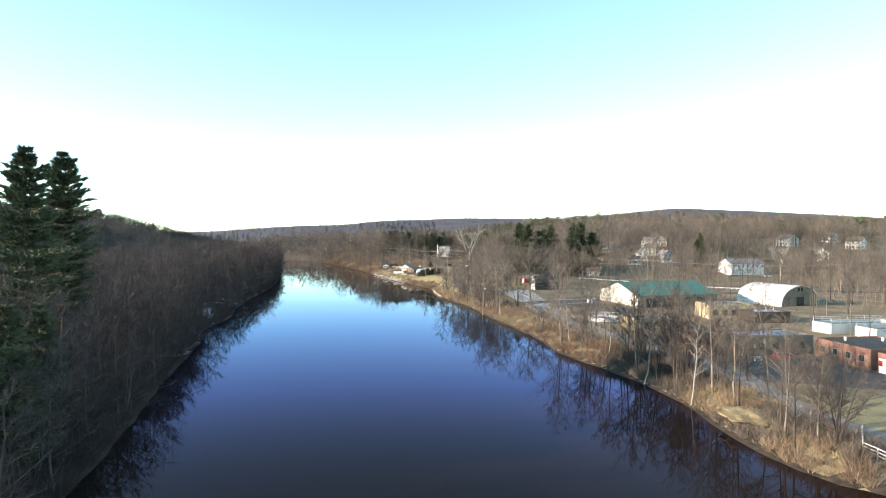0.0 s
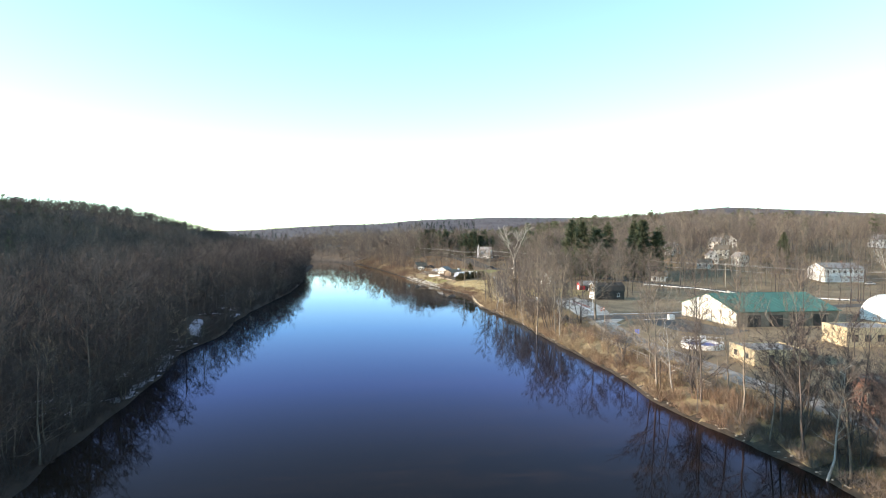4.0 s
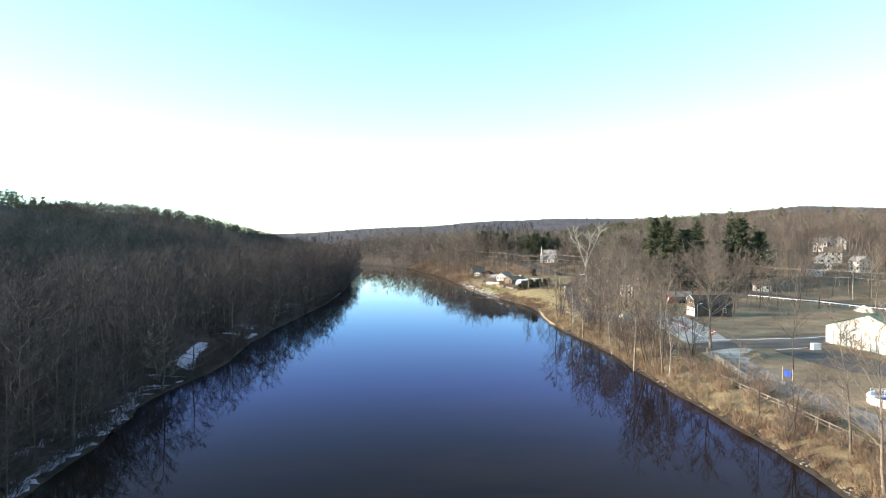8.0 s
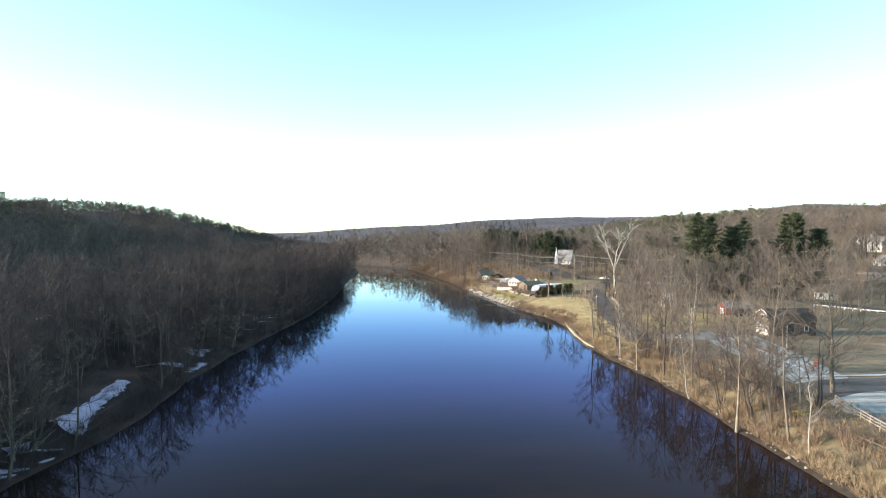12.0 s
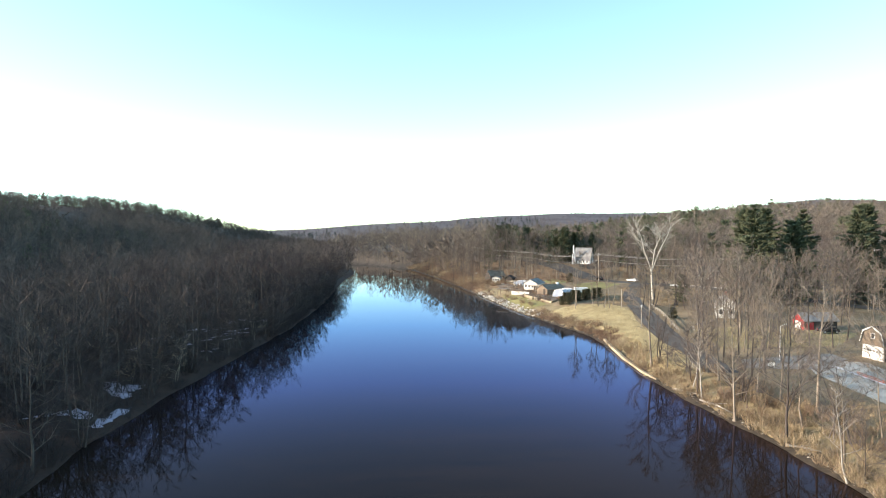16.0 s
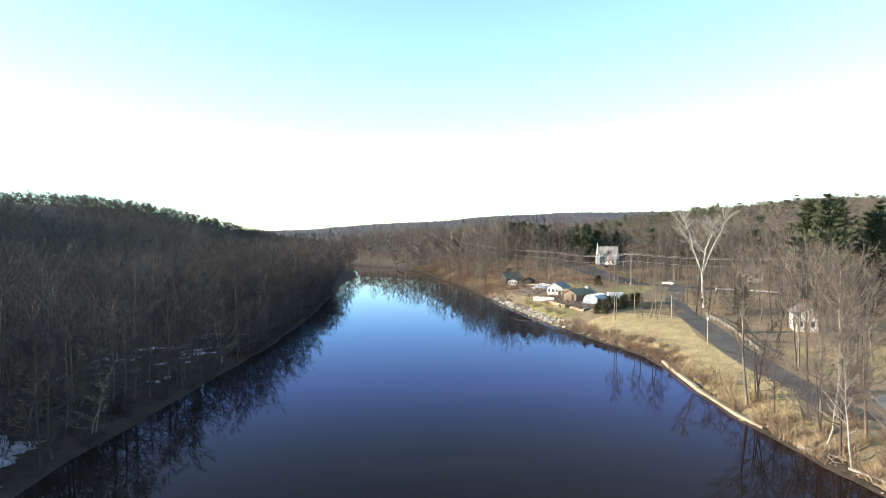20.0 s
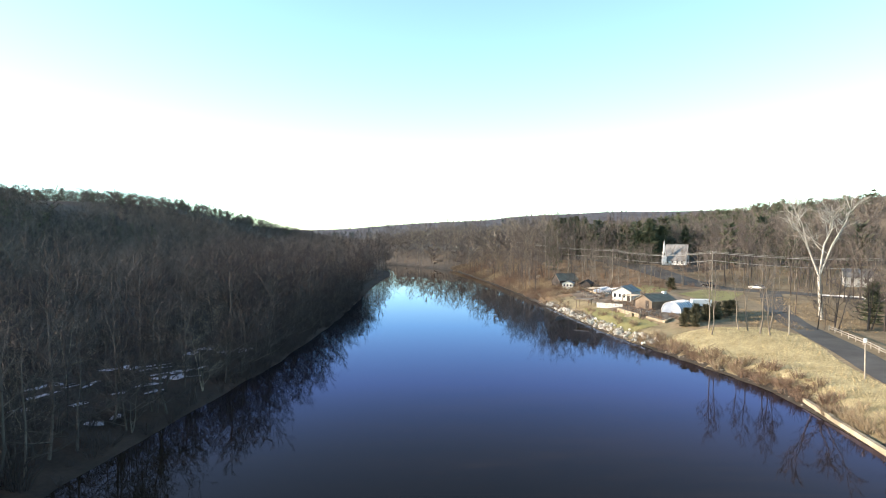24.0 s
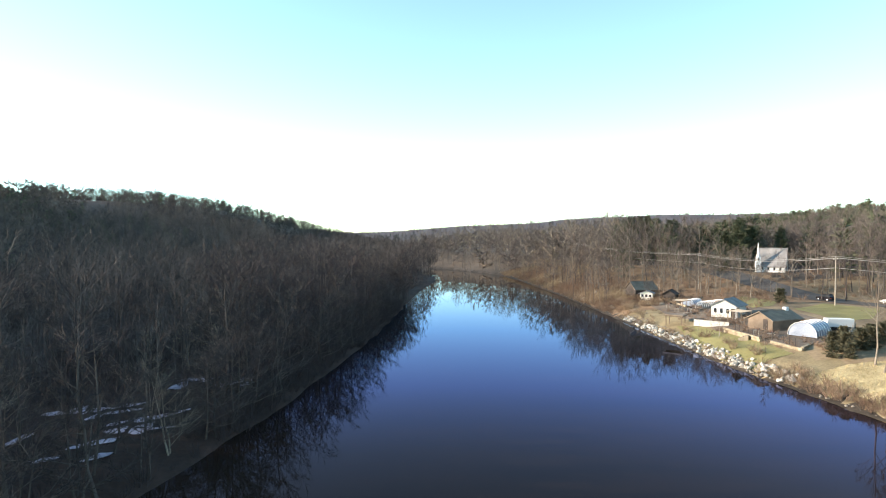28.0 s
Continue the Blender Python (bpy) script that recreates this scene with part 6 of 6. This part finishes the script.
# ---- poles, wires and lamps ----
def utility_pole(x, y, h, turn, label, arm=True):
    ob = empty("utility_pole", x, y, gz(x, y), turn, label, "utility pole", "utility poles")
    part("shaft", rod(bmesh.new(), (0, 0, -0.3), (0, 0, h), 0.17, 0.12, 8), "pole", ob)
    if arm:
        part("crossarm", boxes((-1.3, 1.3, -0.07, 0.07, h - 0.6, h - 0.45)), "pole", ob)
        for k in (-1.1, 0, 1.1):
            part("insulator", rod(bmesh.new(), (k, 0, h - 0.45 if k else h), (k, 0, h - 0.15 if k else h + 0.25), 0.07, 0.05, 6), "white", ob)
    return Vector((x, y, gz(x, y) + h))


pts = [utility_pole(x, y, h, t, l) for x, y, h, t, l in [(-25, 560, 11, 60, "weathered wooden utility pole among trees"), (22.3, 452, 11, 60, "weathered wooden utility pole beside the road"), (48.2, 414, 12, 50, "weathered wooden utility pole beside the road"),
        (104, 392, 12, 50, "weathered wooden utility pole beside the road"), (152, 322, 11, 40, "weathered wooden utility pole above the guard rail"), (222, 266, 12.3, 40, "weathered wooden utility pole with a transformer"), (300, 235, 12, 40, "weathered wooden utility pole beside the road")]]
tr = part("transformer", rod(bmesh.new(), (0.35, 0, 9.8), (0.35, 0, 10.8), 0.28, 0.28, 10), "galv", bpy.data.objects["utility_pole.005"])
k = 0
for a, b in zip(pts, pts[1:]):
    d = (b - a).normalized()
    n = Vector((-d.y, d.x, 0))
    wires = empty("power_line", a.x, a.y, a.z, 0, "grey overhead wires sagging between poles", "power line")
    for off, dz in ((-1.1, -0.15), (0, 0.25), (1.1, -0.15), (0.1, -2.6)):
        q = [a + (b - a) * t + n * off + Vector((0, 0, dz - 1.4 * 4 * t * (1 - t))) - a for t in np.linspace(0, 1, 13)]
        part("wire", pipe(q, 0.035 if dz > -1 else 0.05, "wire", 4), None, wires)
for x, y, h in ((43.9, 340, 5.7), (43.1, 309.4, 5.4)):
    ob = empty("post", x, y, gz(x, y), 0, "tall bare wooden post on the riverside grass", "post", "posts")
    part("shaft", rod(bmesh.new(), (0, 0, -0.2), (0, 0, h), 0.13, 0.1, 8), "pole", ob)
    if y < 320:
        part("box", boxes((-0.16, 0.16, -0.16, 0.16, h - 0.1, h + 0.5)), "white", ob, "small white nest box")
for x, y in ((61, 273.2), (72, 246)):
    lp = empty("street_lamp", x, y, gz(x, y), 30, "grey street lamp with a single bent arm", "street lamp")
    part("pole", rod(bmesh.new(), (0, 0, -0.2), (0, 0, 6.6), 0.09, 0.06, 8), "galv", lp)
    part("arm", rod(bmesh.new(), (0, 0, 6.5), (1.2, 0, 6.9), 0.045), "galv", lp)
    part("head", boxes((1.0, 1.7, -0.14, 0.14, 6.82, 6.98), bevel=0.03), "white", lp)


# ---- vehicles and small things ----
def car(x, y, turn, paint, label, tall=False):
    ob = empty("car", x, y, gz(x, y) + 0.07, turn, label, "car")
    r = 1.75 if tall else 1.42
    body = [(-2.25, 0.35), (2.25, 0.35), (2.3, 0.75), (1.9, 0.98), (1.05, 1.02), (-1.9, 1.05), (-2.25, 0.95)]
    bm = prism(body, -0.9, 0.9)
    bmesh.ops.bevel(bm, geom=bm.edges[:], offset=0.06, segments=2, affect="EDGES")
    part("body", bm, paint, ob)
    cab = [(1.05, 0.98), (0.35, r), (-1.5, r), (-2.1, 1.0)]
    bm = prism(cab, -0.76, 0.76)
    bmesh.ops.bevel(bm, geom=bm.edges[:], offset=0.07, segments=2, affect="EDGES")
    part("cabin", bm, "glass", ob, "dark glazed cabin")
    part("roof", boxes((-1.5, 0.35, -0.74, 0.74, r - 0.03, r + 0.04), bevel=0.02), paint, ob)
    for wx2 in (-1.4, 1.4):
        for wy in (-0.85, 0.85):
            w = part("wheel", rod(bmesh.new(), (wx2, wy - 0.1, 0.33), (wx2, wy + 0.1, 0.33), 0.34, 0.34, 16), "black", ob)
            part("rim", rod(bmesh.new(), (wx2, wy - 0.115, 0.33), (wx2, wy + 0.115, 0.33), 0.2, 0.2, 12), "galv", w)
    for wy in (-0.65, 0.65):
        part("headlight", boxes((2.24, 2.31, wy - 0.16, wy + 0.16, 0.68, 0.82)), "white", ob)
        part("tail_light", boxes((-2.29, -2.22, wy - 0.14, wy + 0.14, 0.75, 0.92)), "red", ob)
    return ob


car(50.3, 427, 118, "carpaint", "black sport utility car on the main road", True)
car(97.2, 111, 8, "red", "bright red car parked before a dark wall")
car(85, 304, 5, "carpaint", "dark car parked before the red shed")
car(229, 336, 5, "white", "white car parked before the white building")
bt = empty("bench", 90.9, 109.6, gz(90.9, 109.6), 10, "pale wooden bench beside the yard", "bench")
part("seat", boxes((-0.9, 0.9, -0.2, 0.2, 0.42, 0.48)), "cream", bt)
part("backrest", boxes((-0.9, 0.9, 0.2, 0.25, 0.6, 0.95)), "cream", bt)
for x in (-0.75, 0.75):
    part("leg", boxes((x - 0.05, x + 0.05, -0.2, 0.2, 0, 0.42)), "cream", bt)
tb = empty("picnic_table", 55.2, 203.3, gz(55.2, 203.3), 30, "pale yellow picnic table on the bank", "table")
part("tabletop", boxes((-0.95, 0.95, -0.4, 0.4, 0.7, 0.76)), "yellow", tb)
for y in (-0.75, 0.75):
    part("bench", boxes((-0.95, 0.95, y - 0.14, y + 0.14, 0.42, 0.47)), "yellow", tb)
for x in (-0.7, 0.7):
    part("leg", boxes((x - 0.05, x + 0.05, -0.75, 0.75, 0.36, 0.42), (x - 0.05, x + 0.05, -0.3, -0.2, 0, 0.7), (x - 0.05, x + 0.05, 0.2, 0.3, 0, 0.7)), "yellow", tb)
sg = empty("white_sign", 55, 262.4, gz(55, 262.4), 0, "blank white board on a thin post", "sign")
part("board", boxes((-0.6, 0.6, -0.03, 0.03, 0.9, 1.9)), "white", sg)
part("post", boxes((-0.05, 0.05, 0.03, 0.12, -0.2, 1.9)), "pole", sg)
for x, y in ((72.5, 235.4), (74, 238)):
    dr = empty("traffic_drum", x, y, gz(x, y), 0, "orange plastic traffic drum", "traffic drum")
    part("drum", rod(bmesh.new(), (0, 0, 0), (0, 0, 1.05), 0.32, 0.26, 12), "orange", dr)
    part("band", rod(bmesh.new(), (0, 0, 0.55), (0, 0, 0.7), 0.3, 0.295, 12), "white", dr)

# evergreen bushes by the nursery
bush = [tree_thing("evergreen_bush", conifer(rng, 5, 0.5, 12, 8, 4, 0.02, 0.45, 0.7, 0.6), ("bark", "bushgreen"), "dense brownish evergreen bush at the edge of the grass", "bush")]
spots = [(27.6, 353.5), (30, 355.5), (33, 357.5), (35.5, 360), (29, 358), (32, 362), (37, 364), (37, 418), (29.5, 352), (54, 322), (39.5, 366), (41.5, 369)]
stand(bush, [(x, y, gz(x, y)) for x, y in spots], [0.55, 0.65, 0.72, 0.7, 0.6, 0.65, 0.7, 0.75, 0.5, 0.6, 0.7, 0.65])

# bleached fallen trees and branches at the waterline
for x, y, a, l in ((37.2, 257, -62, 8.5), (39.3, 250, -75, 9.0), (38.2, 254, -20, 6), (43.5, 230, -50, 5), (53.6, 205, 40, 4)):
    bm = rod(bmesh.new(), (0, 0, 0.25), (l * 0.5, 0.1, 0.55), 0.17, 0.12, 7)
    rod(bm, (l * 0.5, 0.1, 0.55), (l, -0.2, 0.6), 0.12, 0.03, 6)
    for k in range(7):
        u, sd = rng.uniform(0.25, 0.9), rng.choice((-1, 1))
        e = l * rng.uniform(0.16, 0.34) * (1.2 - u)
        at, tip = (l * u, 0, 0.5), (l * u + e, sd * e * 0.8, 0.5 + e * rng.uniform(0.0, 0.6))
        rod(bm, at, tip, 0.065, 0.03, 5)
        rod(bm, tip, (tip[0] + e * 0.6, tip[1] + sd * e * 0.2, tip[2] + e * 0.2), 0.03, 0.01, 4)
    ob = part("driftwood", bm, "pale")
    ob.matrix_basis = pose(x, y, gz(x, y), 0, 0, a)
    tagged(ob, "bleached fallen tree lying along the shore", "driftwood")


# ---- clutter of the nursery ----
def nursery_table(x, y, turn):
    ob = empty("nursery_table", x, y, gz(x, y), turn, "weathered slatted nursery table with empty pots", "table", "nursery tables")
    for k in range(5):
        part("slat", boxes((-1.4, 1.4, -0.5 + 0.21 * k, -0.34 + 0.21 * k, 0.74, 0.78)), "rail", ob)
    for a in (-1.25, 1.25):
        for b in (-0.4, 0.42):
            part("leg", boxes((a - 0.05, a + 0.05, b - 0.05, b + 0.05, -0.1, 0.74)), "rail", ob)
    for k in range(7):
        px, py = rng.uniform(-1.2, 1.2), rng.uniform(-0.35, 0.35)
        part("pot", rod(bmesh.new(), (px, py, 0.78), (px, py, 1.02), 0.09, 0.13, 8), "black" if k % 2 else "brick", ob)


def pallet_stack(x, y, turn, n):
    ob = empty("pallet_stack", x, y, gz(x, y), turn, "stack of grey wooden pallets in the yard", "pallets", "pallet stacks")
    for k in range(n):
        pl2 = part("pallet", boxes(*[(-0.6, 0.6, -0.5 + b, -0.4 + b, 0.14 * k, 0.14 * k + 0.09) for b in (0, 0.45, 0.9)]), "rail", ob)
        for a in range(6):
            part("board", boxes((-0.6 + 0.22 * a, -0.5 + 0.22 * a, -0.5, 0.5, 0.14 * k + 0.09, 0.14 * k + 0.125)), "rail", pl2)


def timber_frame(x, y, turn, w, l, h, label):
    ob = empty("timber_frame", x, y, gz(x, y), turn, label, "frame", "timber frames")
    for a in (-w / 2, w / 2):
        for b in (-l / 2, 0, l / 2):
            part("post", boxes((a - 0.06, a + 0.06, b - 0.06, b + 0.06, -0.2, h)), "tan", ob)
        part("beam", boxes((a - 0.05, a + 0.05, -l / 2 - 0.3, l / 2 + 0.3, h, h + 0.14)), "tan", ob)
    for k in range(6):
        b = -l / 2 + l * k / 5
        part("rafter", boxes((-w / 2 - 0.3, w / 2 + 0.3, b - 0.04, b + 0.04, h + 0.14, h + 0.26)), "rail", ob)


for x, y, a in ((22.8, 371, 65), (21.3, 375, 70), (12.5, 404, 60), (14, 409, 60), (11.2, 411, 62), (28.5, 390, 40), (24.5, 406, 50), (9.8, 418, 70)):
    nursery_table(x, y, a)
for x, y, a, n in ((17.2, 392, 20, 5), (31.5, 389, 70, 4), (12.4, 425, 40, 6), (24, 391.5, 10, 3), (8.5, 424, 15, 4)):
    pallet_stack(x, y, a, n)
timber_frame(21.2, 389.6, -40, 3.0, 4.2, 2.2, "open brown timber frame between nursery buildings")
timber_frame(12.5, 415, -35, 2.6, 4.0, 1.9, "low open timber frame in the yard")
fence("rail_fence", [(24.2, 361), (21, 369), (18, 378)], 1.5, 1.9, (0.9, 1.4, 1.85), 0.05, 0.04, "dark", "dark wooden rail on the terrace wall")
fence("rail_fence", [(31, 366.5), (36, 371), (40, 379)], 1.8, 1.1, (0.5, 1.0), 0.06, 0.05, "rail", "weathered rail fence behind the greenhouse")
steps_ob = empty("garden_steps", 19.6, 371.2, gz(19.6, 371.2), -20, "pale garden steps through the terrace wall", "steps")
for k in range(5):
    part("step", boxes((-0.35 * k - 1.0, -0.35 * k - 0.6, -0.7, 0.7, -0.3, 0.75 - 0.17 * k)), "tanblock", steps_ob)
car(63.5, 421.5, 140, "galv", "silver car on the main road")
lawn_trees = [tree_thing("young_tree", bare_tree(rng, 5, 0.9, 12, 6, 6, 0.25, 0.012, fine=0.018), ("bark2", "redbrush"), "small bare ornamental tree on the nursery lawn")]
sp = [(14.5, 376), (19.3, 360.5), (12.2, 386), (37.5, 424), (33, 427)]
stand(lawn_trees, [(x, y, gz(x, y)) for x, y in sp], [1.0, 0.8, 1.0, 0.8, 0.7])
